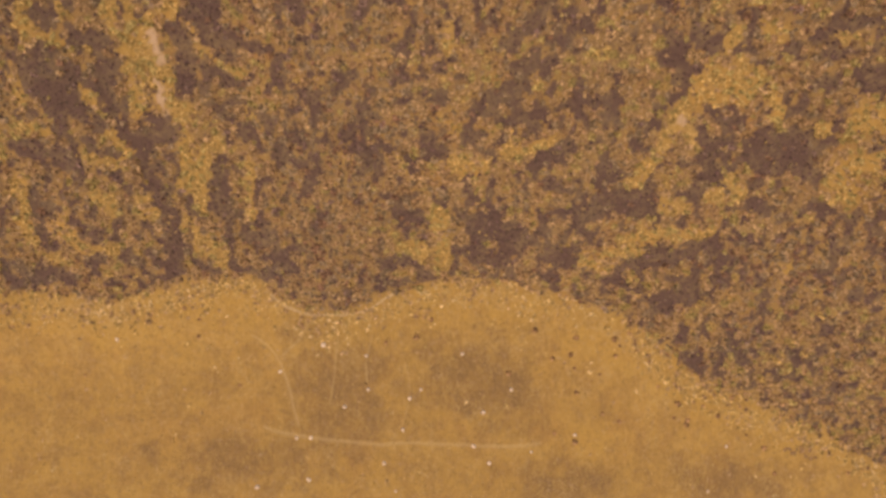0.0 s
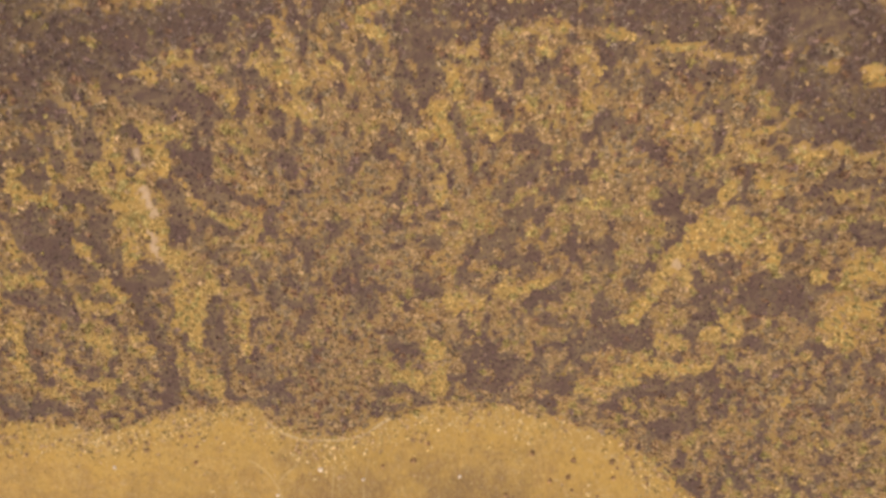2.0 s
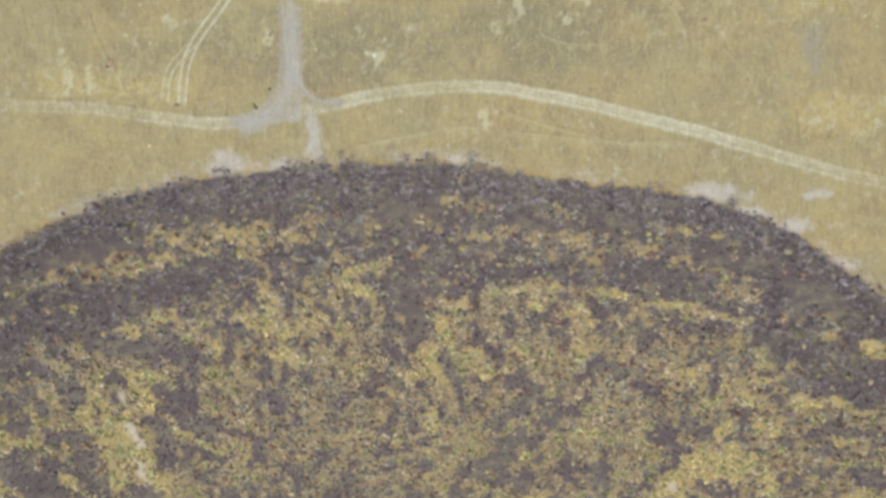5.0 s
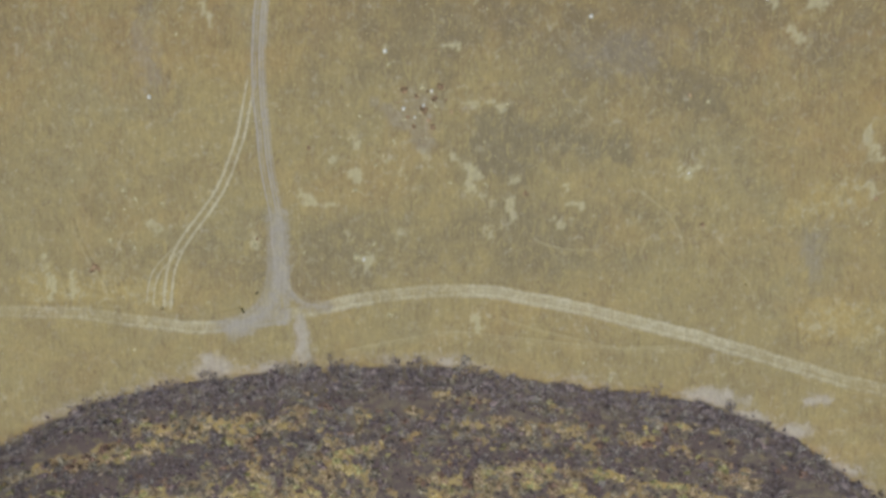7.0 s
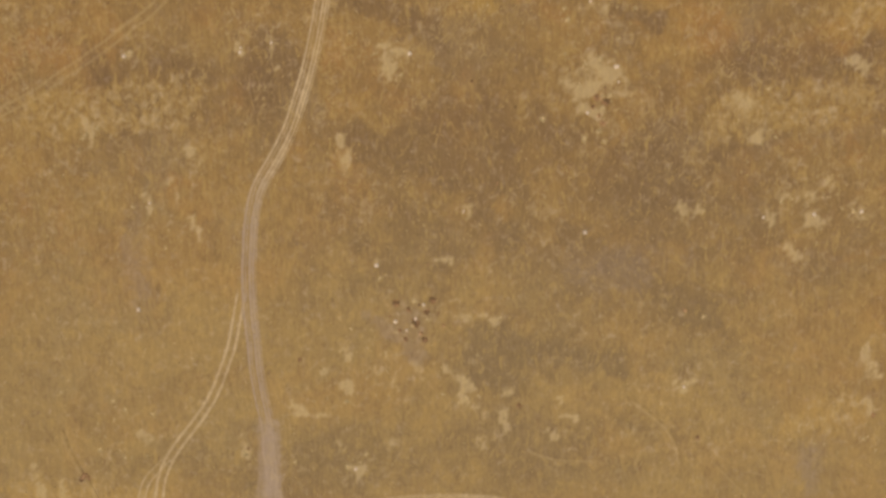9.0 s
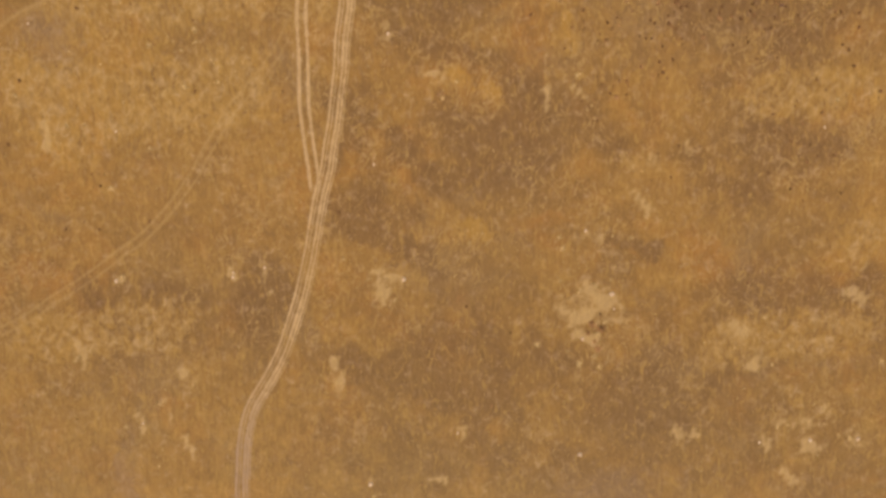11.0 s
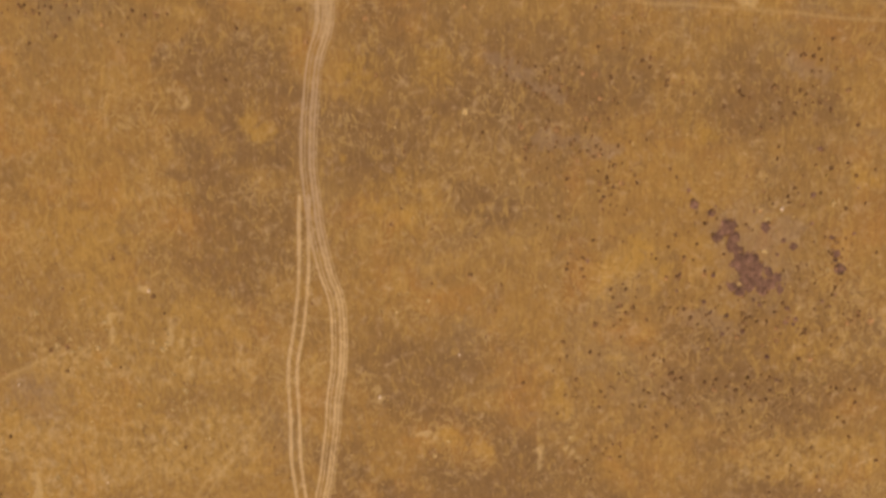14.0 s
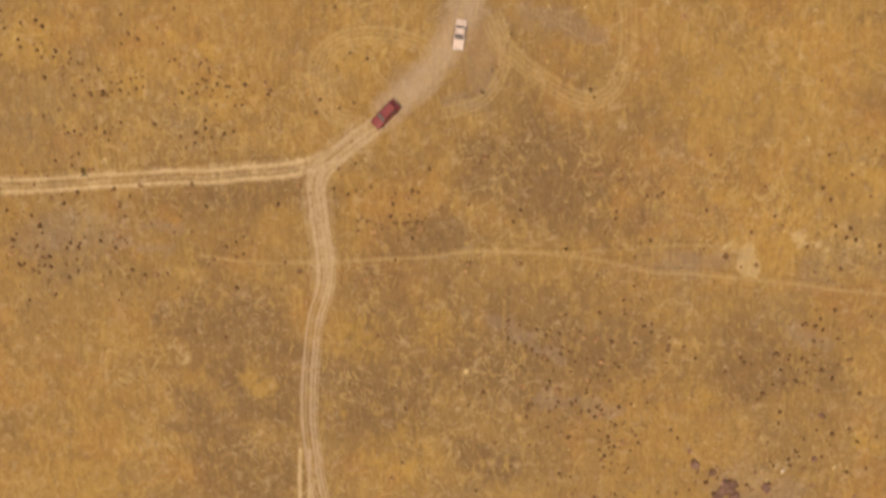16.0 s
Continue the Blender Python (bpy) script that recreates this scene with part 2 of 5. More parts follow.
def land(x, y):
    """Height of the ground: a valley floor, a steep bank of scrub, and a gently rising meadow above its rim."""
    x, y = np.asarray(x, float), np.asarray(y, float)
    f, r = foot_line(x), rim_line(x)
    low = 2.2 + 4.5 * smooth(-20, -75, x)
    s = np.clip((y - f) / (r - f), 0, 1)
    bank = low + (64 - low) * (0.9 * s + 0.1 * s ** 8 + 0.05 * np.sin(np.pi * s) * np.exp(-((x / 45) ** 2)))
    bank = bank - (0.7 + 3.8 * smooth(62, 88, x)) * np.sin(np.pi * s)
    far = np.minimum(y - r, 600)
    meadow = 64 + 0.075 * np.maximum(far, 0) + 3.5 * smooth(195, 260, y) + 0.012 * np.clip(x, -150, 150) * smooth(200, 260, y)
    z = np.where(y < f, low * smooth(-30, 0, y - f), np.where(y > r, meadow, bank))
    gully = smooth(0.05, 0.3, s) * smooth(1.0, 0.75, s)
    return z + gully * 1.6 * (cloud(x * 2.2, y * 0.5, 22, 5) - 0.5) + 0.35 * (cloud(x, y, 14, 9) - 0.5)


def axis(lo, hi, step, reach):
    """Even steps between lo and hi, then ever longer ones out to the horizon."""
    mid = np.arange(lo, hi + step * 0.5, step)
    out, d, end = [], step, 0.0
    while end < reach:
        d *= 1.22
        end += d
        out.append(end)
    out = np.array(out)
    return np.concatenate((lo - out[::-1], mid, mid[-1] + out))


GX, GY = axis(-132, 132, 0.8, 1900), axis(-86, 338, 0.8, 1900)
GXX, GYY = np.meshgrid(GX, GY)
GZ = land(GXX, GYY)


def ground_z(x, y):
    """Height on the faces of the ground mesh itself."""
    x, y = np.asarray(x, float), np.asarray(y, float)
    i = np.clip(np.searchsorted(GX, x) - 1, 0, len(GX) - 2)
    j = np.clip(np.searchsorted(GY, y) - 1, 0, len(GY) - 2)
    u, v = (x - GX[i]) / (GX[i + 1] - GX[i]), (y - GY[j]) / (GY[j + 1] - GY[j])
    a, b, c, d = GZ[j, i], GZ[j, i + 1], GZ[j + 1, i], GZ[j + 1, i + 1]
    return np.where(u >= v, a + (b - a) * u + (d - b) * v, a + (d - c) * u + (c - a) * v)


def spots(x, y, *groups):
    """How far inside any of the uneven patches (east, north, half-widths, turn) a place lies: 1 in the middle, 0 outside."""
    x, y = np.asarray(x, float), np.asarray(y, float)
    best = np.zeros(np.shape(x))
    wx, wy = cloud(x, y, 9.0, 111) - 0.5, cloud(x, y, 9.0, 117) - 0.5
    fx, fy = cloud(x, y, 2.8, 123) - 0.5, cloud(x, y, 2.8, 129) - 0.5
    ragged_edge = 1.1 * (cloud(x, y, 4.0, 135) - 0.5)
    for e, n, a, b, turn in (s for g in groups for s in g):
        c, s = math.cos(radians(turn)), math.sin(radians(turn))
        small = min(a, b)
        dx = x - e + wx * (1.5 + 1.1 * a) + fx * (0.8 + 0.35 * small)
        dy = y - n + wy * (1.5 + 1.1 * b) + fy * (0.8 + 0.35 * small)
        q = np.hypot((dx * c + dy * s) / a, (dy * c - dx * s) / b) + ragged_edge
        best = np.maximum(best, smooth(1.5, 0.3, q))
    return best


# ---- patches of ground cover on the plan: east, north, half-widths, turn ----
DRAB = ((-25, 26, 19.1, 17.6, 0), (-28, 52, 20.3, 10.8, 0), (47, 62, 14.2, 6.4, 0), (-34, -6, 14.4, 8, 0), (92, -2, 19, 8.8, 0))
PALE_SOUTH = ((5, 152, 10.5, 5.7, 0), (-3, 144, 6.7, 3.9, 0), (11, 142, 4.8, 3.9, 0), (-13, 137, 4.8, 2.9, 0), (35, 188, 6.5, 8.3, 0), (70, 170, 7.5, 4.7, 0), (-39, 171, 5.6, 6.6, 0), (1, 195, 3.7, 4.6, 0), (-50, 185, 3.7, 2.8, 0), (60, 185, 5.6, 3.7, 0), (-8, 180, 3.7, 3.7, 0), (-32, 180, 3.7, 2.8, 0), (-8, 128, 5.8, 2.9, 0))
PALE_NORTH = ((-42, 244, 9, 9, 0), (-28, 241, 3.4, 5.1, 0), (33, 197, 8.1, 5.4, 0), (44, 215, 6.1, 3.5, 0), (5, 248, 4.2, 1.7, 0), (-50, 227, 7.8, 10.4, 0), (-27, 230, 7.7, 5.2, 0), (33, 224, 3.5, 3.5, 0), (16, 203, 5.4, 2.7, 0), (17, 226, 4.3, 2.6, 0), (-38, 219, 5.3, 6.1, 0), (-1, 194, 5.4, 3.6, 0), (62, 256, 8.9, 6.5, 0))
PALE_RIM = ((-12, 135, 8, 6, 0), (11, 140, 4, 4, 0), (-8, 127, 3, 2.5, 0), (62, 116, 4, 4, 0), (-49, 133, 6, 6, 0), (-62, 123, 2, 3, 0), (11, 115, 5.1, 2, 0), (36, 106, 7.1, 3.1, 0), (-49, 110, 2, 3, 0), (76, 134, 5.9, 4.9, 0), (-2, 140, 6, 3, 0))
OLIVE_SOUTH = ((38, 166, 30, 22, 0), (2, 168, 16, 14, 0), (-10, 128, 30, 8, 0), (20, 130, 24, 9, 0))
BROWN_SOUTH = ((11, 182, 18.7, 8.4, 0), (-19, 190, 6.5, 8.4, 0), (17, 144, 8.6, 5.8, 0), (41, 174, 14.1, 9.4, 0), (66, 192, 14.7, 5.5, 0), (-40, 189, 11.1, 7.4, 0))
BROWN_MID = ((-13, 277, 12, 9, 0), (3, 272, 8, 8, 0), (24, 218, 14.9, 9.6, 0), (-2, 207, 7.1, 5.4, 0), (61, 215, 9.6, 7.9, 0), (12, 238, 10.2, 6.8, 0), (-17, 259, 9.9, 9.1, 0), (61, 237, 16.7, 12.5, 0), (-4, 222, 4.4, 5.2, 0))
BROWN_NORTH = ((-17, 281, 8.7, 8.7, 0), (13, 294, 7, 3.1, 0), (27, 303, 13.8, 8.4, 0), (13, 280, 11.8, 9.4, 0), (30, 277, 12.5, 9.4, 0), (-16, 301, 12.4, 4.6, 0), (57, 276, 9.3, 6.2, 0))
GOLD_MID = ((-28, 244, 12, 9, 0), (7, 264, 5.6, 4.8, 0), (2, 281, 4, 3.2, 0), (13, 282, 3.2, 4.8, 0), (-13, 275, 3.2, 3.2, 0), (-38, 256, 9, 13, 0), (49, 272, 3.2, 2.4, 0), (40, 253, 5.7, 4, 0), (55, 293, 4.6, 4.6, 0), (66, 241, 8.2, 4.9, 0))
GOLD_NORTH = ((5, 319, 8.3, 4.5, 0), (-28, 316, 6.1, 4.6, 0), (-19, 314, 6.1, 3.8, 0), (59, 294, 6.1, 5.3, 0), (60, 317, 13.4, 9.7, 0), (63, 300, 9.1, 9.1, 0), (-40, 229, 18, 12, 0), (-40, 322, 6.1, 4.6, 0))
CHALK = ((-35, 106, 5.1, 2.9, 0), (-18, 110, 1.8, 4.1, 0), (7, 107, 4.6, 1.2, 0), (54, 100, 5.1, 1.8, 0), (69, 94, 2.9, 2, 0), (73, 100, 2.5, 1.2, 0), (61, 97, 4.1, 1.2, 0), (76, 87, 4.1, 1.2, 0), (-24, 107, 4.1, 0.8, 0))
MUD_SOUTH = ((71, 126, 2.4, 5.8, 0), (-43, 163, 2.8, 7.6, 0), (4, 150, 3.8, 4.8, 0), (39, 160, 8.5, 4.7, 0))
MUD_MID = ((56, 253, 9, 6.5, 0), (54, 259, 6.5, 4.1, 0), (-50, 235, 6, 5.1, 0))
MUD_NORTH = ((48, 290, 7.7, 2.3, 0), (11, 315, 4.6, 3, 45), (17, 321, 5.3, 6, 0), (-39, 295, 7.8, 3.1, 0))
VALLEY_BROWN = ((9, -38, 18.4, 15.1, 0), (-29, -42, 15, 18.4, 0), (39, -70, 13.4, 8.4, 0), (-64, -63, 25.1, 10, 0), (-37, -23, 14.8, 4.9, 0), (86, -68, 20.1, 6.7, 0))
VALLEY_GOLD = ((-117, -18, 14.5, 6.4, 0), (-95, -23, 13, 6.5, 0), (-63, -16, 16.3, 6.5, 0), (-24, -25, 6.6, 5, 0), (9, -16, 24.8, 7.4, 0), (46, -25, 13.2, 9.9, 0), (61, -33, 9.9, 8.3, 0), (85, -44, 14.9, 6.6, -25), (107, -54, 14.9, 6.6, -25), (46, -57, 10, 5, 0))


# ---- stands of scrub on the bank, from (east, north) to (east, north) and half as wide: leafless and dense, or yellow and open ----
DENSE_A = ((-113, -7, -105, -8, 2), (-106, 15, -108, 2, 1.3), (-107, 2, -105, 0, 1.1), (-104, 26, -94, 23, 2.4), (-97, -4, -93, -2, 1.2), (-96, 44, -91, 45, 1.8), (-94, 33, -93, 30, 1.2), (-97, 40, -89, 38, 2.8), (-96, 35, -90, 34, 1.9), (-94, 21, -92, 18, 1.6), (-93, -8, -90, -11, 0.9), (-91, 55, -90, 52, 1.5), (-87, 42, -85, 40, 1.3), (-85, 58, -85, 56, 1.6), (-86, 24, -83, 24, 1), (-86, 49, -81, 48, 2.1), (-85, 68, -80, 65, 1.3), (-80, 48, -82, 35, 2))
DENSE_B = ((-84, -10, -78, -11, 0.8), (-79, 64, -79, 61, 1.1), (-81, 88, -76, 87, 1.9), (-84, 75, -72, 77, 2.6), (-77, 24, -77, 19, 1), (-77, 63, -77, 59, 2), (-80, 90, -73, 92, 2.5), (-82, 81, -70, 83, 1.4), (-75, 19, -75, 10, 1.8), (-74, 6, -76, -9, 1.7), (-74, 56, -74, 54, 1), (-79, 27, -68, 30, 2.1), (-73, 33, -71, 31, 1.3), (-68, 13, -70, -1, 0.8), (-70, 64, -67, 63, 1), (-70, -3, -63, -8, 1), (-73, 92, -60, 97, 2.4), (-67, 78, -61, 79, 1.8))
DENSE_C = ((-62, 51, -63, 42, 2.2), (-62, 13, -59, 9, 2.1), (-69, 71, -52, 69, 2.1), (-66, 81, -54, 84, 3.1), (-59, 4, -59, -6, 1.1), (-58, 23, -59, 16, 1.8), (-57, 18, -59, 4, 0.9), (-59, 59, -56, 55, 2.9), (-58, 36, -55, 34, 1.3), (-66, 92, -46, 97, 0.7), (-57, 45, -54, 43, 1.6), (-55, 57, -55, 49, 1.9), (-54, 4, -50, 3, 2.2), (-60, 97, -44, 100, 2.2), (-50, 15, -50, 7, 1.2), (-52, 38, -45, 33, 1.1), (-50, 87, -47, 86, 2), (-54, 84, -42, 85, 2.4))
DENSE_D = ((-51, 50, -44, 48, 0.9), (-45, 89, -37, 87, 1.7), (-44, 100, -23, 101, 2.2), (-34, 98, -17, 100, 1.5), (-28, 90, -18, 91, 1.4), (-24, 88, -20, 88, 1.3), (-21, 36, -17, 34, 1), (-18, -3, -14, -5, 1.1), (-10, 45, -9, 41, 1), (-11, 7, -8, 8, 1.7), (-9, 24, -8, 21, 1.3), (-8, 70, -5, 67, 1.4), (-13, 100, 3, 101, 2.2), (-4, 49, -3, 48, 1.1), (-5, 84, 0, 73, 2.1), (-5, 39, 0, 38, 1.3), (-6, -8, 1, -10, 1.5), (-4, 27, 0, 25, 1.9))
DENSE_E = ((0, 73, -3, 69, 1), (-1, 60, 1, 55, 0.9), (4, 2, 3, -6, 1.1), (5, 67, 9, 55, 1), (3, 91, 14, 91, 0.9), (7, 0, 17, -4, 2.1), (-3, 87, 28, 86, 1.5), (10, 36, 17, 39, 2.1), (14, 33, 17, 32, 1.3), (11, 7, 20, 2, 3.3), (7, 98, 27, 95, 1), (14, 49, 22, 53, 0.9), (19, -8, 22, -10, 1.3), (18, 44, 25, 45, 1.5), (21, 61, 25, 59, 1.4), (24, 22, 31, 23, 1.6), (28, 18, 34, 15, 1.3), (30, -8, 33, -9, 1.8))
DENSE_F = ((32, 27, 33, 26, 1.5), (31, 36, 34, 34, 1.3), (30, -2, 36, -3, 2.4), (27, 95, 41, 94, 0.7), (28, 85, 44, 82, 0.8), (36, 77, 38, 76, 1.2), (31, 99, 47, 99, 1.7), (37, 8, 41, 10, 2), (38, 37, 44, 37, 1.3), (42, 22, 46, 19, 1.6), (37, 86, 57, 83, 1), (46, -11, 50, -7, 1.6), (42, 13, 55, 12, 2.9), (42, 93, 58, 90, 0.9), (46, 81, 58, 80, 1.1), (52, 75, 58, 73, 1.1), (52, 46, 61, 43, 1.5), (55, 50, 59, 40, 1.7))
DENSE_G = ((50, 91, 67, 85, 1.2), (55, 95, 62, 93, 1.4), (54, -4, 65, -1, 1.5), (61, 50, 64, 47, 1.4), (60, -14, 65, -14, 1.9), (60, 79, 66, 77, 1.1), (64, 30, 66, 27, 1.3), (65, 18, 66, 16, 1), (65, -1, 68, 0, 1.4), (66, 23, 69, 18, 1.6), (67, 90, 71, 87, 1), (67, 33, 72, 30, 1.8), (68, 27, 71, 26, 1.8), (69, 47, 72, 46, 1.2), (69, 76, 74, 67, 1.5), (67, 84, 79, 81, 2.1), (74, 68, 81, 68, 1.8), (78, -2, 77, -7, 0.8))
DENSE_H = ((74, 85, 86, 78, 1.2), (76, 23, 84, 20, 2.1), (79, 47, 82, 46, 0.9), (78, 12, 83, 10, 1.3), (79, 80, 87, 75, 1.6), (82, 36, 84, 33, 1.2), (78, 26, 90, 26, 3.2), (82, 76, 88, 73, 1.2), (79, 62, 93, 61, 2.5), (82, 65, 91, 66, 1.5), (85, 49, 89, 45, 1.2), (88, 24, 91, 20, 1.8), (94, 11, 99, 10, 1.1), (97, 39, 101, 38, 1.7), (108, 7, 111, 9, 1.7))
OPEN_A = ((-112, 6, -111, 2, 1.4), (-109, 17, -110, 11, 1.6), (-109, -2, -105, -3, 1.1), (-101, 39, -101, 37, 1.7), (-103, 6, -99, 1, 2), (-103, 30, -97, 29, 1.1), (-95, 51, -97, 45, 0.9), (-95, 53, -93, 49, 1.1), (-96, -1, -89, 0, 1.1), (-94, 55, -90, 55, 0.9), (-93, 49, -88, 48, 1.2), (-90, 14, -87, 11, 1.9), (-87, 57, -87, 54, 1), (-86, 38, -84, 35, 1.5), (-89, 23, -81, 22, 1.3), (-83, 60, -82, 58, 1.1), (-83, 29, -80, 25, 1.3))
OPEN_B = ((-80, 13, -78, 10, 1.6), (-78, 68, -78, 66, 1.6), (-76, 57, -77, 52, 1.4), (-75, 39, -75, 35, 2.1), (-73, 53, -75, 39, 2.3), (-73, 61, -73, 57, 1.4), (-73, 64, -73, 62, 1.1), (-71, 87, -71, 86, 1), (-70, 52, -68, 36, 2.2), (-69, 8, -68, -1, 1.7), (-65, 34, -68, 17, 1.9), (-66, 86, -66, 84, 0.8), (-68, 2, -62, -2, 2.7), (-64, 61, -64, 55, 1.7), (-62, 25, -65, 13, 1.9), (-65, 64, -61, 63, 1.4), (-64, 75, -61, 74, 1.1))
OPEN_C = ((-61, 53, -58, 47, 1.1), (-59, 64, -58, 61, 1.2), (-58, 28, -57, 26, 1.3), (-58, 87, -53, 87, 0.8), (-56, 77, -53, 78, 1.1), (-57, 46, -48, 43, 1.1), (-50, 23, -52, 9, 1.2), (-53, 90, -49, 89, 0.9), (-50, 37, -48, 34, 1.3), (-50, 95, -47, 93, 0.9), (-46, 71, -45, 69, 0.9), (-44, 91, -41, 89, 0.7), (-38, 95, -33, 93, 1.5), (-36, 91, -33, 90, 0.8), (-38, 77, -30, 73, 1.8), (-33, 84, -31, 79, 1.3), (-32, 68, -28, 67, 1.6))
OPEN_D = ((-27, 94, -23, 93, 0.8), (-25, 81, -24, 80, 1), (-26, 75, -22, 77, 1.1), (-20, 89, -19, 88, 0.8), (-18, 92, -17, 91, 0.8), (-16, 84, -10, 82, 1.2), (-12, 25, -10, 21, 1.2), (-14, 87, -6, 88, 1.1), (-12, 1, -5, -1, 1.6), (-2, 10, 1, -4, 2.1), (-1, -4, 0, -5, 1.1), (-2, 64, 3, 62, 1.2), (-1, 33, 3, 30, 1.1), (1, 68, 2, 64, 1.4), (1, 53, 2, 49, 1.1), (4, 75, 5, 71, 1.6), (1, 23, 10, 22, 2.1))
OPEN_E = ((5, 100, 7, 100, 0.6), (6, 79, 8, 79, 1.3), (10, 93, 14, 93, 0.6), (11, 67, 14, 62, 1.9), (14, 82, 28, 83, 1), (21, 70, 22, 67, 1.1), (16, 25, 28, 28, 1.2), (24, 80, 25, 78, 1.1), (30, 92, 33, 91, 1), (32, 78, 35, 75, 1.6), (33, 71, 35, 67, 1), (36, 81, 43, 81, 0.7), (39, -3, 46, -6, 1.7), (42, 91, 44, 89, 0.8), (45, -1, 55, 0, 1.4), (44, 79, 57, 78, 0.7), (50, 94, 52, 93, 0.8))
OPEN_F = ((51, 88, 52, 88, 0.8), (53, 20, 50, 17, 1.3), (57, 29, 53, 20, 1.7), (51, 3, 61, 4, 2), (56, 92, 57, 92, 0.8), (54, 62, 61, 63, 1), (61, 36, 57, 29, 1.8), (58, 12, 63, 11, 1.6), (60, 33, 62, 26, 1), (57, 77, 67, 75, 0.7), (64, 43, 61, 36, 2.3), (61, 4, 70, 4, 1.5), (68, 50, 64, 43, 1.7), (62, 37, 74, 37, 1.6), (69, 60, 71, 56, 1.1), (66, 42, 74, 40, 2.5), (70, 68, 71, 66, 1.3))
OPEN_G = ((68, 14, 75, 13, 1.3), (69, 62, 75, 62, 0.7), (73, 18, 76, 15, 1.3), (76, 65, 75, 62, 0.7), (74, 51, 78, 49, 1.4), (80, 73, 81, 72, 0.9), (79, 37, 82, 33, 1.8), (80, 57, 83, 56, 1.4), (86, 71, 89, 69, 1.1), (86, 58, 95, 54, 0.8), (86, 47, 95, 47, 0.9), (90, -5, 92, -6, 1.5), (91, 26, 92, 29, 1.1), (97, 17, 103, 13, 1.8), (99, 30, 102, 30, 2.8), (99, 20, 104, 21, 2))

PALE_CLUMPS_A = ((12.1, 115.3, 13, 113.3, 0.6), (-58.6, 124.6, -57.9, 119.6, 0.6), (-62.6, 123.6, -62.3, 120.6, 0.8), (-62.9, 127.9, -62.3, 122.8, 0.7), (-6.6, 126.1, -6.2, 125.1, 0.7), (-7.8, 126.4, -5.9, 125.6, 0.8), (-26.3, 132.2, -25.6, 127.1, 0.6), (-9.5, 130.6, -8.8, 129.1, 0.6), (14.3, 131.1, 15.2, 129.1, 0.7), (-1.6, 130.4, -1.1, 129.9, 0.5), (-0.8, 130.8, -0.7, 130.3, 0.6), (26.5, 132.5, 28.4, 130.9, 0.5), (-44.6, 132.7, -43.2, 131.4, 0.7), (-44.9, 132.6, -44, 132.1, 0.8), (18.7, 135.6, 19.7, 131.6, 0.8), (29.3, 135.4, 31.3, 134.4, 0.6), (-12.9, 136, -12.2, 135.5, 0.6), (79.6, 137.2, 80.1, 135.3, 0.6), (-17.2, 137.6, -14.9, 135.5, 0.8),)
PALE_CLUMPS_B = ((11.4, 138, 13.4, 136, 0.8), (28.4, 138.4, 28.9, 137.4, 0.5), (19.7, 139.5, 20.2, 138.5, 0.5), (48.4, 140.1, 49.4, 139.3, 0.5), (12, 140.6, 13, 139.6, 1.1), (51.3, 140.9, 48.4, 139.5, 0.6), (-8.2, 140.8, -7.2, 139.8, 0.8), (-7.8, 140.9, -7.4, 140.1, 0.9), (0.4, 140.8, 0.9, 140.3, 0.6), (78.9, 143.9, 79.9, 141, 0.7), (9.2, 143.1, 10.1, 142.6, 0.9), (-4.3, 143.8, -3.4, 142.3, 0.8), (3.9, 144.7, 4.3, 141.7, 1), (-11.6, 143.5, -11.4, 143, 0.6), (78.8, 145.6, 80.3, 141.8, 0.9), (-8.1, 146.8, -7.7, 144.9, 0.9), (-1.4, 146.2, -0.9, 145.7, 0.6), (15.6, 152.8, 17, 151.3, 0.8), (11.8, 152.3, 13.2, 151.8, 0.8),)
PALE_CLUMPS_C = ((-2.3, 161.7, -2.1, 161.3, 0.5), (66, 162.8, 67.4, 160.9, 0.6), (8.6, 162.5, 10.5, 161.5, 0.6), (69.4, 167.8, 70.8, 166.4, 0.8), (62.2, 168.5, 62.7, 167.5, 0.5), (-32.9, 170.4, -32.3, 165.7, 0.5), (76.9, 169.1, 77.8, 167.7, 0.7), (51.2, 169.6, 52.2, 168.7, 0.6), (48.4, 170.6, 49, 168.3, 0.6), (12.6, 171.4, 13.5, 169.9, 0.6), (68.8, 171.5, 70.7, 170.6, 0.9), (64.3, 172.6, 65.2, 171.6, 0.7), (-40.8, 173.4, -39.5, 171, 0.8), (72.4, 173.3, 74.2, 171.4, 0.7), (-36.3, 176.1, -35.5, 174.2, 0.6), (-7.3, 182.9, -6.9, 176.5, 0.7), (-32.6, 180.7, -30.8, 179.2, 0.8), (-33.2, 180.7, -30.5, 179.3, 0.8), (-7.8, 180.4, -7.3, 179.9, 0.6),)
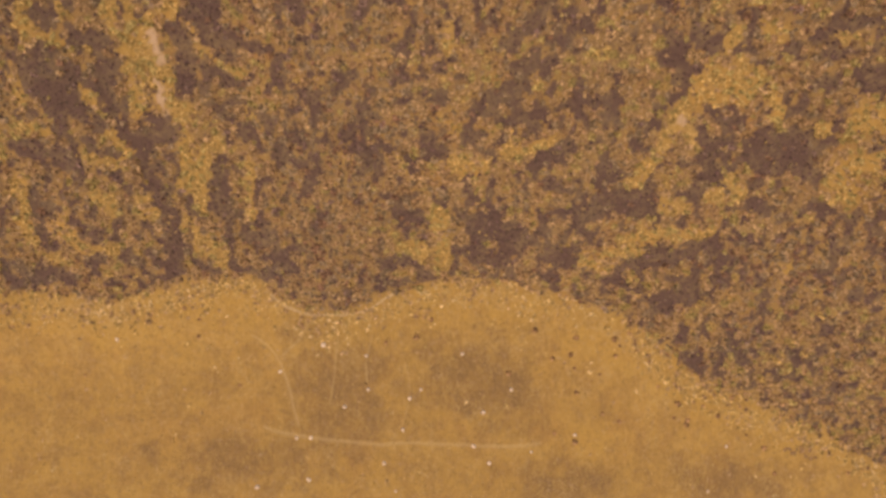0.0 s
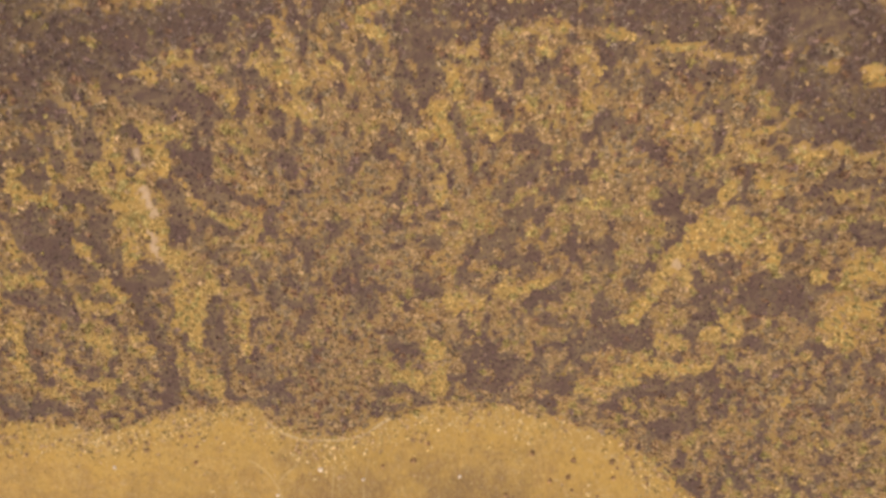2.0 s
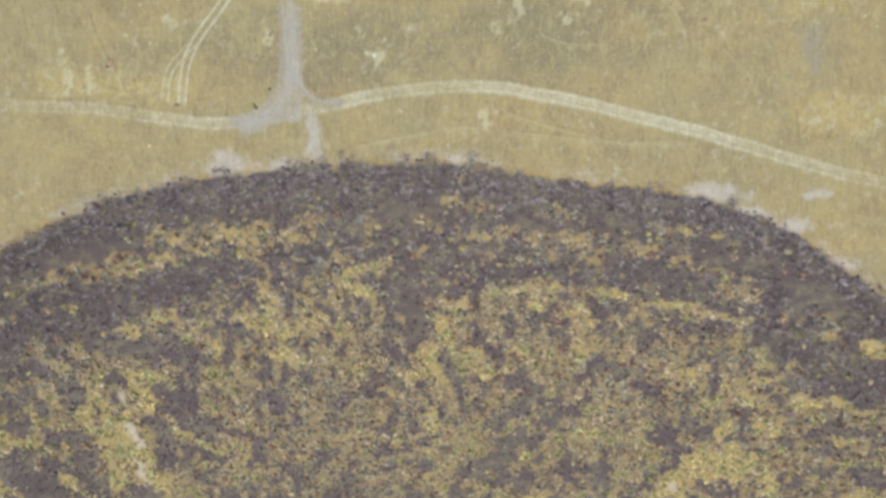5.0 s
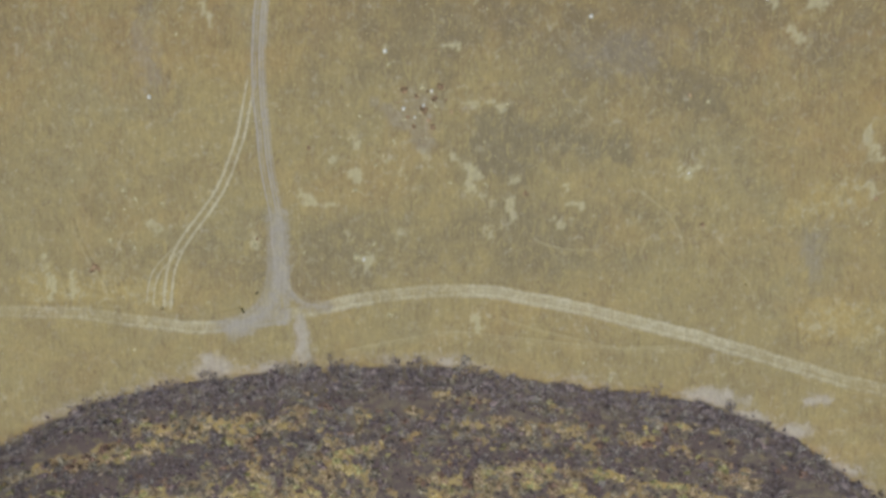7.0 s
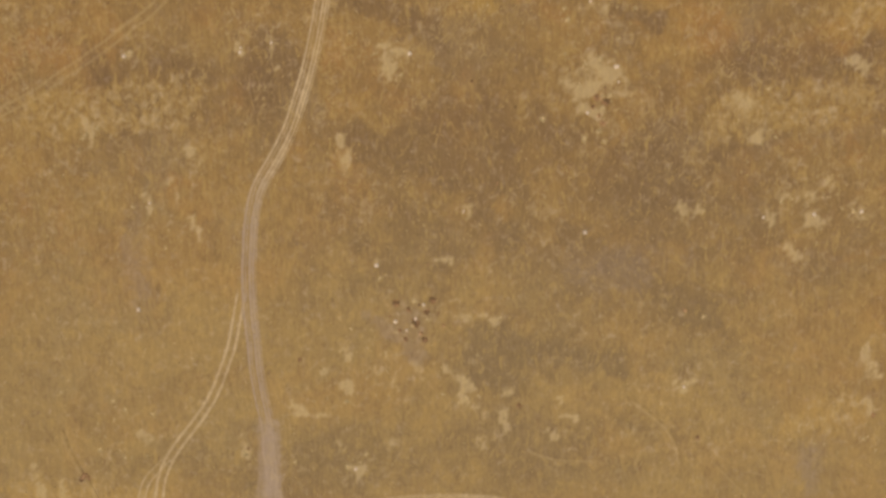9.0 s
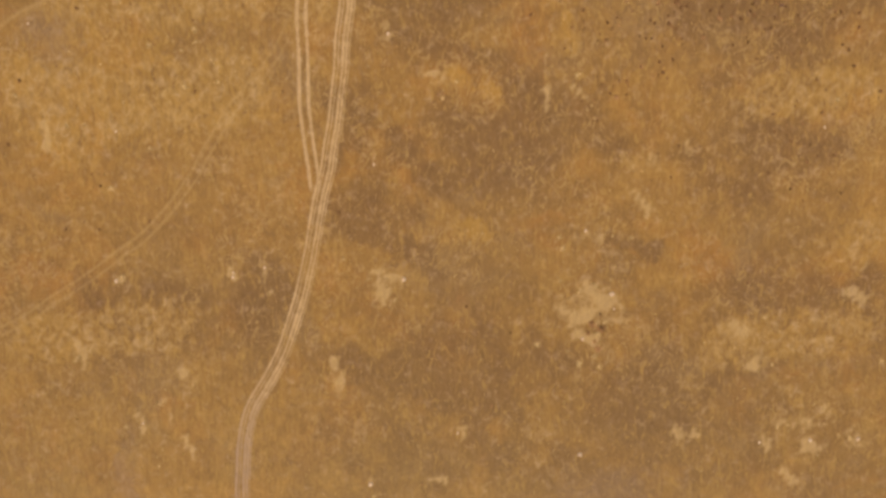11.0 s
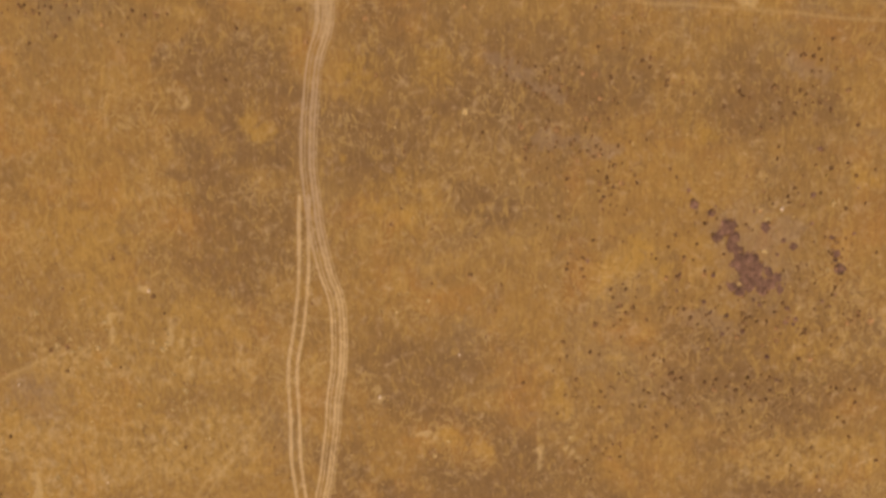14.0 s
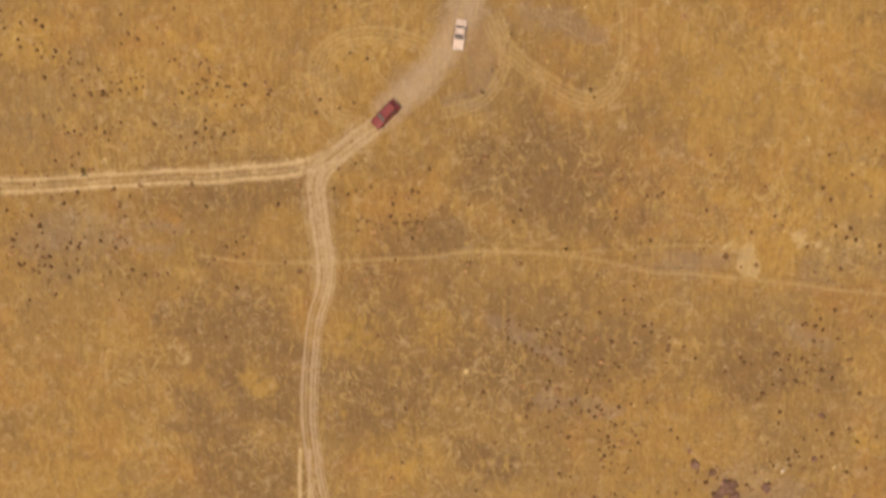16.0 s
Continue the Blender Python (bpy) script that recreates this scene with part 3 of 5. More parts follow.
PALE_CLUMPS_D = ((59.5, 185, 61, 180.4, 0.6), (-49.1, 183.9, -48.3, 182.5, 0.5), (-49.7, 186.6, -48.6, 182.9, 0.6), (55, 186.9, 59.5, 184.5, 0.6), (32.2, 186.5, 35, 185.1, 0.9), (56, 186.5, 59.5, 185.5, 1.1), (30.4, 191.1, 38.6, 190, 2), (74.9, 193, 76.6, 191.2, 0.7), (0.1, 194.1, 0.5, 191.8, 0.8), (33.1, 193.7, 37.7, 192.7, 1.3), (0.1, 195.5, 0.9, 192.3, 0.6), (3.8, 195.8, 4.3, 195.4, 0.5), (-42.9, 196.6, -41.7, 196, 0.5), (-18.3, 198.6, -18, 194.1, 0.6), (-1.1, 197, 2.5, 196.5, 0.6), (-23.7, 197.3, -23.2, 196.6, 0.6), (-23.4, 197.8, -23, 196.7, 0.6), (33.3, 202.6, 36, 201.6, 0.4), (41.1, 209.3, 43, 206.1, 0.6),)
PALE_CLUMPS_E = ((42.7, 215.1, 44.5, 212.4, 0.8), (40.1, 214.3, 41, 213.4, 0.5), (48.7, 215.9, 49.6, 215, 0.4), (-51.4, 222.2, -51.6, 217.7, 0.4), (-40.5, 221.1, -40.3, 220.2, 0.4), (26.9, 225, 27.3, 222.4, 0.4), (31.2, 224.9, 34.6, 223.6, 0.5), (8, 228.4, 10.5, 227.5, 0.5), (-8.7, 233, -6.6, 232.5, 0.4), (2.6, 234, 3, 233.3, 0.5), (-26, 238.8, -25.7, 236.7, 0.6), (-26.5, 242.9, -25.7, 241.2, 0.6), (-28.3, 246.2, -27.8, 242.9, 0.3), (-37.1, 247.2, -36.8, 242.3, 0.5), (-31.7, 251.1, -30.9, 250.3, 0.5), (-24.6, 279.6, -23.5, 277.1, 0.4), (52.9, 292.8, 55.3, 288.9, 1.1), (60.2, 293.4, 64.6, 291.9, 0.6),)
GOLD_SWATHES_A = ((14, 204.7, 18.1, 201.4, 1.3), (16.4, 227.4, 19, 224.6, 0.9), (13.1, 227.8, 19.1, 224.3, 1.1), (29.6, 235.4, 31.8, 230, 0.8), (63, 242, 64.9, 238.6, 0.7), (37, 252.4, 43.5, 251.4, 1.1), (36.4, 252.2, 44.4, 252.8, 1.6), (40.1, 256.4, 42.6, 253.9, 1), (1.5, 262.8, 6.4, 261.8, 0.6), (8, 265.1, 9.5, 260.9, 0.8), (8.2, 266.6, 9.2, 261, 1.1), (69.1, 266, 74.2, 263.5, 0.9), (-3, 270.9, -0.7, 269.2, 0.5), (48.4, 271.9, 50.7, 271.1, 1),)
GOLD_SWATHES_B = ((-14.3, 274.3, -12.7, 272.7, 0.7), (-14.4, 274.5, -11.2, 273.6, 1), (11.4, 275.9, 12.2, 275.1, 0.6), (10.8, 276, 12, 275.2, 0.5), (12.5, 281.4, 14, 279, 0.7), (-0.2, 281.7, 3, 280.1, 0.8), (48.9, 300.4, 54.9, 298, 0.9), (65.5, 302.3, 71.8, 299.9, 1.1), (-30.3, 318.5, -25.9, 314.7, 0.7), (-2.7, 319.3, 0.3, 318.5, 0.6), (7.9, 321.2, 10.9, 319, 0.9), (3.4, 320.6, 7.9, 319.8, 0.6), (-22.4, 322, -16.5, 319, 0.8), (-40.5, 325.4, -38.6, 320.2, 0.8),)
BROWN_SWATHES = ((15.1, 148.4, 38.9, 143.2, 1.9), (30.3, 165.4, 52.9, 151.7, 2.5), (14.5, 171.3, 20, 165.6, 1.9), (-4.1, 182, 20.1, 174, 2.6), (37.8, 201.6, 44.9, 199.7, 1.3), (-1.8, 204, 8.9, 198.3, 2.2), (4.1, 217.6, 11, 210.2, 2.3), (59.6, 218.3, 71.7, 214.6, 1.7), (15.6, 220.9, 21.7, 216.4, 1.8), (4.7, 233.1, 20, 229.4, 1.4), (16, 261.8, 22.4, 258.4, 0.8), (14.6, 264.9, 22.6, 261.5, 1.5), (-26.2, 267.9, -14.8, 266.1, 0.8), (-23.4, 271.3, -15.6, 264.7, 1.8), (2.7, 276.8, 6.5, 268.5, 1.3), (-19.2, 276.2, -14.6, 270.3, 1.3), (0.4, 275.5, 6.7, 273, 1.4), (-25.1, 283.2, -10.8, 277.4, 2.1), (-22.6, 285.2, -11.6, 281, 1.7),)
BARE_SWATHES = ((69.8, 128.2, 71, 121.2, 0.8), (0.7, 149.6, 4.4, 145.7, 1.2), (-4.1, 152.6, -0.3, 149.6, 1), (-45.1, 165.9, -41.4, 157.2, 0.9), (47.7, 245.6, 54.2, 244.6, 1.1), (55.9, 255.3, 61.9, 258.3, 1.4), (26.6, 270.9, 37.6, 269.9, 1), (60.8, 280.3, 65.3, 278.8, 1), (19.5, 283.1, 29.6, 276.6, 0.9), (44.7, 291, 52.2, 290.5, 0.6), (-32.4, 294.2, -24.5, 292.8, 0.7), (-28.2, 296.4, -21.9, 295.6, 0.6), (18.5, 323, 19.8, 314.4, 1.7), (14.5, 313, 19, 311.1, 0.9), (25, 323.6, 34.5, 320.4, 1.4))
LIGHT_SWATHES = ((-53, 227, -19, 225, 5.1), (-46, 239, -17, 238, 2.9), (61, 223, 75, 224, 3.4), (-56, 187, -34, 189, 4.1), (-49, 219, -20, 228, 4.4), (56, 184, 75, 186, 3.6), (74, 199, 78, 203, 3.1), (72, 113, 82, 114, 4.0), (67, 131, 76, 136, 2.9), (-66, 122, -42, 120, 2.5))
HEATH = ((36, 228, 41, 225, 1.9), (39, 247, 45, 236, 2.5), (48, 246, 69, 244, 2.9), (58, 234, 72, 232, 2.4), (24, 280, 38, 274, 2.4), (27, 270, 38, 264, 2.8), (48, 245, 54, 243, 1.8), (57, 256, 68, 253, 3.2), (57, 277, 67, 274, 2.4), (33, 234, 47, 228, 2.9), (56, 237, 65, 234, 1.7), (46, 264, 54, 258, 1.6), (-37, 317, -11, 315, 2.7), (-37, 310, -16, 307, 1.9), (-46, 293, -28, 291, 2.3), (2, 296, 12, 296, 1.5), (29, 278, 37, 272, 2.7), (-42, 324, -39, 320, 1.1))
# narrow lines of darkest ground without tall rim twigs; the land has no step
DARK_LINES = ((-76, 89, -66, 92, 0.5), (-66, 92, -55, 95, 0.7), (-55, 95, -46, 97, 0.6), (-46, 97, -30, 98, 0.4), (5, 98, 16, 96, 0.7), (16, 96, 27, 95, 0.8), (27, 95, 41, 94, 0.7), (41, 94, 58, 90, 0.9), (58, 90, 66, 87, 0.9), (66, 87, 75, 83, 0.9), (75, 83, 87, 76, 0.9), (28, 85, 44, 82, 0.6), (44, 82, 58, 81, 0.7), (58, 81, 66, 77, 0.7), (-66, 79, -60, 81, 1.1), (7, 88, 24, 86, 0.8))
CHALK_STREAKS = ((-69, 59, -68, 56, 0.9), (-69, 51, -68, 45, 0.9), (-70, 41, -69, 33, 0.8), (-74, 32, -72, 32, 0.8), (59, 33, 60, 31, 0.6))
SCARS = ((-71, 90, -63, 90, 1.5), (-63, 91, -57, 93, 0.9), (-8, 98, 4, 98, 1.3), (-1, 83, 2, 82, 1.6), (-3, 79, -1, 77, 1.3), (14, 96, 27, 94, 0.6), (55, 89, 66, 86, 0.8), (71, 83, 80, 78, 1.2), (-65, 70, -58, 70, 1.1), (-78, 28, -70, 29, 1.3))


def drawn(x, y, *groups):
    """How far inside any of the uneven stands a place lies: 1 in the middle, 0 outside."""
    x, y = np.asarray(x, float), np.asarray(y, float)
    shape = x.shape
    x, y = x.ravel(), y.ravel()
    best = np.zeros(len(x))
    wx = 1.8 * (cloud(x, y, 4.0, 211) - 0.5) + 2.0 * (lattice(x, y, 1.5, 217) - 0.5) + 1.0 * (lattice(x, y, 0.8, 219) - 0.5)
    wy = 2.2 * (cloud(x, y, 4.0, 223) - 0.5) + 2.2 * (lattice(x, y, 1.5, 229) - 0.5) + 1.0 * (lattice(x, y, 0.8, 231) - 0.5)
    for e0, n0, e1, n1, w in (s for g in groups for s in g):
        reach, k = w * 1.5, min(1.0, 0.25 + 0.4 * w)
        px, py = x + k * wx, y + k * wy
        i = np.nonzero((px > min(e0, e1) - reach) & (px < max(e0, e1) + reach) & (py > min(n0, n1) - reach) & (py < max(n0, n1) + reach))[0]
        ax, ay = e1 - e0, n1 - n0
        t = np.clip(((px[i] - e0) * ax + (py[i] - n0) * ay) / max(ax * ax + ay * ay, 0.01), 0, 1)
        q = np.hypot(px[i] - e0 - t * ax, py[i] - n0 - t * ay) / w
        best[i] = np.maximum(best[i], smooth(1.35, 0.75, q))
    return best.reshape(shape)


def dense_stand(x, y):
    return drawn(x, y, DENSE_A, DENSE_B, DENSE_C, DENSE_D, DENSE_E, DENSE_F, DENSE_G, DENSE_H)


def open_stand(x, y):
    return drawn(x, y, OPEN_A, OPEN_B, OPEN_C, OPEN_D, OPEN_E, OPEN_F, OPEN_G)


# ---- mesh helpers ----
def mesh_from(name, verts, faces, mat):
    """A mesh from arrays of corners and of triangles or quads."""
    verts, faces = np.asarray(verts, np.float32), np.asarray(faces, np.int32)
    k = faces.shape[1]
    me = bpy.data.meshes.new(name)
    me.vertices.add(len(verts))
    me.vertices.foreach_set("co", verts.ravel())
    me.loops.add(faces.size)
    me.loops.foreach_set("vertex_index", faces.ravel())
    me.polygons.add(len(faces))
    me.polygons.foreach_set("loop_start", np.arange(0, faces.size, k, dtype=np.int32))
    me.update(calc_edges=True)
    me.materials.append(mat)
    return me


def paint(me, name, rgba):
    a = me.attributes.new(name, "FLOAT_COLOR", "POINT")
    a.data.foreach_set("color", np.asarray(rgba, np.float32).ravel())


def part(name, bm, material, parent, label=""):
    """One mesh object under a thing or a part; parent None: a thing."""
    me = bpy.data.meshes.new(name)
    bm.to_mesh(me)
    bm.free()
    me.materials.append(material)
    ob = new(name, me)
    ob.parent = parent
    return tagged(ob, label)


# ---- ground: one sheet out to the horizon ----
def thicket(x, y):
    """How thick the scrub on the bank stands at a place."""
    f, r = foot_line(x), rim_line(x)
    d = r - y
    bend = 3.0 * (cloud(x, y, 6.0, 141) - 0.5)
    thread = 1 - np.abs(2 * cloud(x + bend, (y + bend) * 0.55, 5.0, 147) - 1) * 2.6
    n = 0.45 * (cloud(x, y * 0.5, 9.0, 21) - 0.5) + 1.0 * (cloud(x + bend, y * 0.7, 2.8, 25) - 0.5) + 0.22 * (thread - 0.4) + 0.95 * (lattice(x, y * 0.8, 1.5, 171) - 0.5)
    wave = d + 2.0 * (cloud(x, y, 9, 27) - 0.5)
    dense, loose = dense_stand(x, y), open_stand(x, y)
    p = 0.38 + n * (1.0 - 0.6 * np.maximum(dense, loose)) + 0.17 * smooth(30, 20, d)
    p = p + 0.52 * dense - 0.42 * loose * (1 - dense) + 0.34 * smooth(7.5, 4.5, wave)
    side = smooth(168, 140, np.abs(x) + 44 * (cloud(x, y, 26, 151) - 0.5))
    inside = side * smooth(-0.6, 0.6, y - f + 2.0 * (lattice(x, y, 2.5, 31) - 0.5)) * smooth(-0.8, 0.6, d + 2.2 * (lattice(x, y, 2.2, 33) - 0.5))
    return np.clip(p, 0.02, 1.2) * inside


def cover_of(x, y):
    """What covers the ground at a place, for the ground's material."""
    f, r = foot_line(x), rim_line(x)
    bank = smooth(-1, 2, y - f) * smooth(-1, 2, r - y)
    pale = np.maximum(0.5 * spots(x, y, PALE_SOUTH, PALE_NORTH, PALE_RIM), 0.7 * cloud(x, y, 7, 41) * smooth(-1, 3, y - r))
    pale = np.maximum(pale, (0.85 + 1.1 * smooth(0.3, 0.7, cloud(x, y, 2.4, 251))) * drawn(x, y, PALE_CLUMPS_A, PALE_CLUMPS_B, PALE_CLUMPS_C, PALE_CLUMPS_D, PALE_CLUMPS_E))
    pale = np.maximum(pale, 0.72 * drawn(x, y, LIGHT_SWATHES))
    pale = np.maximum(pale, 0.95 * smooth(-13, -4, y - f) * smooth(0, -2, y - f) * cloud(x, y, 10, 43))
    edge = smooth(-16, -3, y - f) * smooth(1, -1, y - f)
    gold = np.maximum(np.maximum(0.55 * spots(x, y, GOLD_MID, GOLD_NORTH), spots(x, y, VALLEY_GOLD)), 0.8 * edge)
    gold = np.maximum(gold, 0.5 * drawn(x, y, LIGHT_SWATHES))
    gold = np.maximum(gold, (0.3 + 0.9 * smooth(0.36, 0.64, cloud(x, y, 2.6, 241))) * drawn(x, y, GOLD_SWATHES_A, GOLD_SWATHES_B))
    gold = np.maximum(gold, bank * (0.15 + (0.75 - 0.35 * smooth(40, 18, r - y)) * open_stand(x, y)))
    brown = np.maximum(spots(x, y, BROWN_SOUTH, BROWN_MID, BROWN_NORTH), np.maximum(0.7 * spots(x, y, VALLEY_BROWN), 0.6 * spots(x, y, OLIVE_SOUTH)))
    brown = np.maximum(brown, drawn(x, y, BROWN_SWATHES))
    wood = bank * smooth(168, 140, np.abs(x) + 44 * (cloud(x, y, 26, 151) - 0.5)) * np.maximum(0.36 * (1 - open_stand(x, y)) + 0.64 * smooth(0.40, 0.66, thicket(x, y)), np.maximum(0.8 * drawn(x, y, SCARS), drawn(x, y, DARK_LINES)))
    mud = np.maximum(0.7 * spots(x, y, MUD_SOUTH, MUD_MID, MUD_NORTH), drawn(x, y, BARE_SWATHES))
    chalk = np.maximum(np.maximum(spots(x, y, CHALK), 0.45 * smooth(3.2, 0.2, y - r) * smooth(-1.5, 0, y - r) * smooth(0.35, 0.6, cloud(x, y, 7, 253))), 0.9 * drawn(x, y, CHALK_STREAKS))
    olive = np.maximum(0.45 * spots(x, y, DRAB) * bank, smooth(-1, 2, y - r) * smooth(88, 38, y - r))
    valley = smooth(1, -2, y - f)
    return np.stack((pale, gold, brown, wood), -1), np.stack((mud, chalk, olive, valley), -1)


def build_ground():
    x, y = GXX.ravel(), GYY.ravel()
    n, m = GXX.shape
    q = (np.arange(n - 1)[:, None] * m + np.arange(m - 1)[None]).ravel()
    tris = np.concatenate((np.stack((q, q + 1, q + m + 1), 1), np.stack((q, q + m + 1, q + m), 1)))
    me = mesh_from("ground", np.stack((x, y, GZ.ravel()), 1), tris, MAT_GROUND)
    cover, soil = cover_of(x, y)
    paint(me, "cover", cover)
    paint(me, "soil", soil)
    me.polygons.foreach_set("use_smooth", np.ones(len(me.polygons), bool))
    tagged(new("ground", me), "dry autumn grassland over a valley floor, steep bank and meadow", "ground", kind="structure")


build_ground()


# ---- wheel tracks and footpaths, laid on the ground ----
def smooth_line(points, step=0.7):
    p = np.array([points[0], *points, points[-1]], float)
    p[0], p[-1] = 2 * p[1] - p[2], 2 * p[-2] - p[-3]
    out = []
    for a, b, c, d in zip(p[:-3], p[1:-2], p[2:-1], p[3:]):
        for t in np.arange(0, 1, step / max(np.hypot(*(c - b)), step)):
            out.append(0.5 * (2 * b + (c - a) * t + (2 * a - 5 * b + 4 * c - d) * t * t + (3 * b - a - 3 * c + d) * t ** 3))
    return np.array([*out, p[-2]])


TRACKS = []


def track(name, label, points, half, ruts, base=0.0, grey=None, faint=False, lift=0.0, wander=0.25, ends=2.0, kept=None):
    """Lists a strip of worn ground: ruts are (offset from the middle, half-width, wear); grey(x, y) says where the soil turns grey."""
    line = smooth_line(points)
    way = np.gradient(line, axis=0)
    side = np.stack((way[:, 1], -way[:, 0]), 1) / np.hypot(way[:, 0], way[:, 1])[:, None]
    line = line + side * (wander * 2 * (lattice(line[:, 0], line[:, 1], 5.0, 51) - 0.5))[:, None]
    along = np.arange(len(line)) * 0.7
    fade = smooth(0, ends, along) * smooth(0, ends, along[-1] - along)
    if kept:
        fade = fade * kept(line[:, 0], line[:, 1])
    TRACKS.append((name, label, line, side, fade, half, ruts, base, grey, faint, lift))


def wear_of(trk, x, y):
    """How worn a track has left the ground at these places."""
    _, _, line, side, fade, half, ruts, base, _, _, _ = trk
    x, y = x.ravel(), y.ravel()
    out = np.zeros(len(x))
    lo, hi = line.min(0) - half, line.max(0) + half
    near = np.nonzero((x > lo[0]) & (x < hi[0]) & (y > lo[1]) & (y < hi[1]))[0]
    for k in range(0, len(near), 4000):
        i = near[k:k + 4000]
        dx, dy = x[i][:, None] - line[None, :, 0], y[i][:, None] - line[None, :, 1]
        j = np.argmin(dx * dx + dy * dy, 1)
        r = np.arange(len(i))
        u = dx[r, j] * side[j, 0] + dy[r, j] * side[j, 1]
        away = np.hypot(dx[r, j], dy[r, j])
        drift = 0.3 * (lattice(x[i], y[i], 9.0, 61) - 0.5)
        w = base * smooth(half, half * 0.55, np.abs(u))
        for off, wide, amount in ruts:
            w = np.maximum(w, amount * np.exp(-(((u - off + drift) / wide) ** 2) * 0.9))
        out[i] = w * smooth(1.0, 0.8, away / half) * fade[j] * (0.75 + 0.5 * lattice(x[i], y[i], 6.0, 71))
    return out


def lay_tracks():
    """Builds every strip; where strips overlap, each shows the wear of all."""
    for name, label, line, side, fade, half, ruts, base, grey, faint, lift in TRACKS:
        n, k = len(line), max(9, int(half * 2 / 0.16))
        u = np.linspace(-half, half, k)
        x, y = line[:, None, 0] + side[:, None, 0] * u, line[:, None, 1] + side[:, None, 1] * u
        soil, thin, ash = np.zeros(x.size), np.zeros(x.size), np.zeros(x.size)
        for trk in TRACKS:
            w = wear_of(trk, x, y)
            if trk[9]:
                thin = np.maximum(thin, w)
            else:
                soil = np.maximum(soil, w)
                if trk[8]:
                    ash = np.maximum(ash, trk[8](x.ravel(), y.ravel()) * (w > 0.15))
        z = ground_z(x, y) + 0.035 + lift - (0.02 * np.clip(np.maximum(soil, thin), 0, 1)).reshape(x.shape)
        z[:, 0] -= 0.06
        z[:, -1] -= 0.06
        q = (np.arange(n - 1)[:, None] * k + np.arange(k - 1)[None]).ravel()
        me = mesh_from(name, np.stack((x.ravel(), y.ravel(), z.ravel()), 1), np.stack((q, q + 1, q + k + 1, q + k), 1), MAT_TRACK)
        cover, ground = cover_of(x.ravel(), y.ravel())
        paint(me, "cover", cover)
        paint(me, "soil", ground)
        paint(me, "wear", np.stack((soil, ash, thin, 0 * ash), 1))
        me.polygons.foreach_set("use_smooth", np.ones(len(me.polygons), bool))
        tagged(new(name, me), label, "track", kind="structure")


def grey_main(x, y):
    return np.clip(smooth(185, 165, y) + 0.7 * smooth(250, 262, y) * smooth(290, 280, y) + 0.5 * smooth(305, 312, y), 0, 1)


def grey_rim(x, y):
    return smooth(9, 3, np.hypot(x + 28, (y - 114.5) * 2))


track("track_main", "dusty twin-rut dirt track across the meadow", ((-21.5, 114), (-21.6, 125), (-22.4, 134.9), (-23.7, 145.6), (-24.2, 154), (-23.9, 163.6), (-21.8, 174), (-17.2, 182.2), (-14.5, 188.2), (-11.1, 199), (-8.3, 210.7), (-6.5, 218), (-4.4, 229.5), (-3.1, 238.8), (-2.8, 246.2), (-3.8, 252.7), (-5.3, 260), (-6.1, 268.8), (-5.2, 279.1), (-3.1, 287), (-2.9, 292), (-3.5, 297.6), (-3.3, 303), (1.4, 307.3), (6.5, 310.7), (10.7, 314.6), (15, 319.2), (17.6, 323.8), (18.8, 329.4), (19, 345)),
      1.8, ((-0.9, 0.22, 1.0), (-0.35, 0.16, 0.7), (0.35, 0.24, 1.0), (0.9, 0.2, 1.0), (1.35, 0.12, 0.75)), 0.24, grey_main, ends=0.5)
track("track_loop", "pale twin ruts bypassing the dirt track", ((-9.3, 209.5), (-9.8, 216.2), (-10.4, 223.4), (-10.0, 230.5), (-9.8, 238.1), (-8.4, 245.5), (-7.3, 252.8), (-6.9, 259.5), (-6.8, 265)),
      1.4, ((-0.7, 0.3, 1.15), (0.7, 0.28, 1.1)), 0.1, lift=0.008, wander=0.1)
track("track_branch", "pale twin ruts turning off towards the rim", ((-25.0, 158), (-26.4, 152), (-27.7, 147.2), (-31.7, 138.3), (-38.1, 129.8), (-41.0, 124.4), (-42.2, 117.5)),
      1.3, ((-0.65, 0.3, 0.85), (0.65, 0.3, 0.85)), 0.08, lift=0.008, wander=0.1)
track("track_branch_outer", "second set of pale ruts in the bend", ((-37.2, 130.4), (-39.8, 128.0), (-43.7, 124.0), (-45.4, 117.5)),
      1.2, ((-0.55, 0.2, 0.65), (0.6, 0.2, 0.65)), 0.0, lift=0.016, wander=0.1)
track("track_rim", "pale beaten dirt road along the rim of the bank", ((-150, 118), (-77.2, 117.9), (-61.5, 117.4), (-51.7, 116.3), (-38.8, 114.3), (-27.7, 114.8), (-15.6, 117.2), (-6.5, 118.7), (6.5, 120), (16.4, 119.5), (28.2, 117.2), (43, 113.4), (53.9, 110.2), (67.5, 106.1), (77.1, 103), (90.3, 99), (140, 84)),
      1.65, ((-0.75, 0.55, 0.9), (-0.1, 0.5, 0.8), (0.7, 0.6, 0.9)), 0.3, grey_rim, lift=0.016, kept=lambda x, y: 0.54 + 0.2 * smooth(-50, -28, x) * smooth(75, 55, x))
track("track_junction", "grey trampled soil where the tracks meet", ((-33, 113.4), (-27.5, 115.0), (-23.3, 119), (-21.7, 127), (-22.2, 136)), 3.4, ((0.0, 1.7, 0.82), (-1.6, 0.8, 0.5), (1.5, 0.7, 0.5)), 0.25, lambda x, y: np.ones_like(x), lift=0.024)
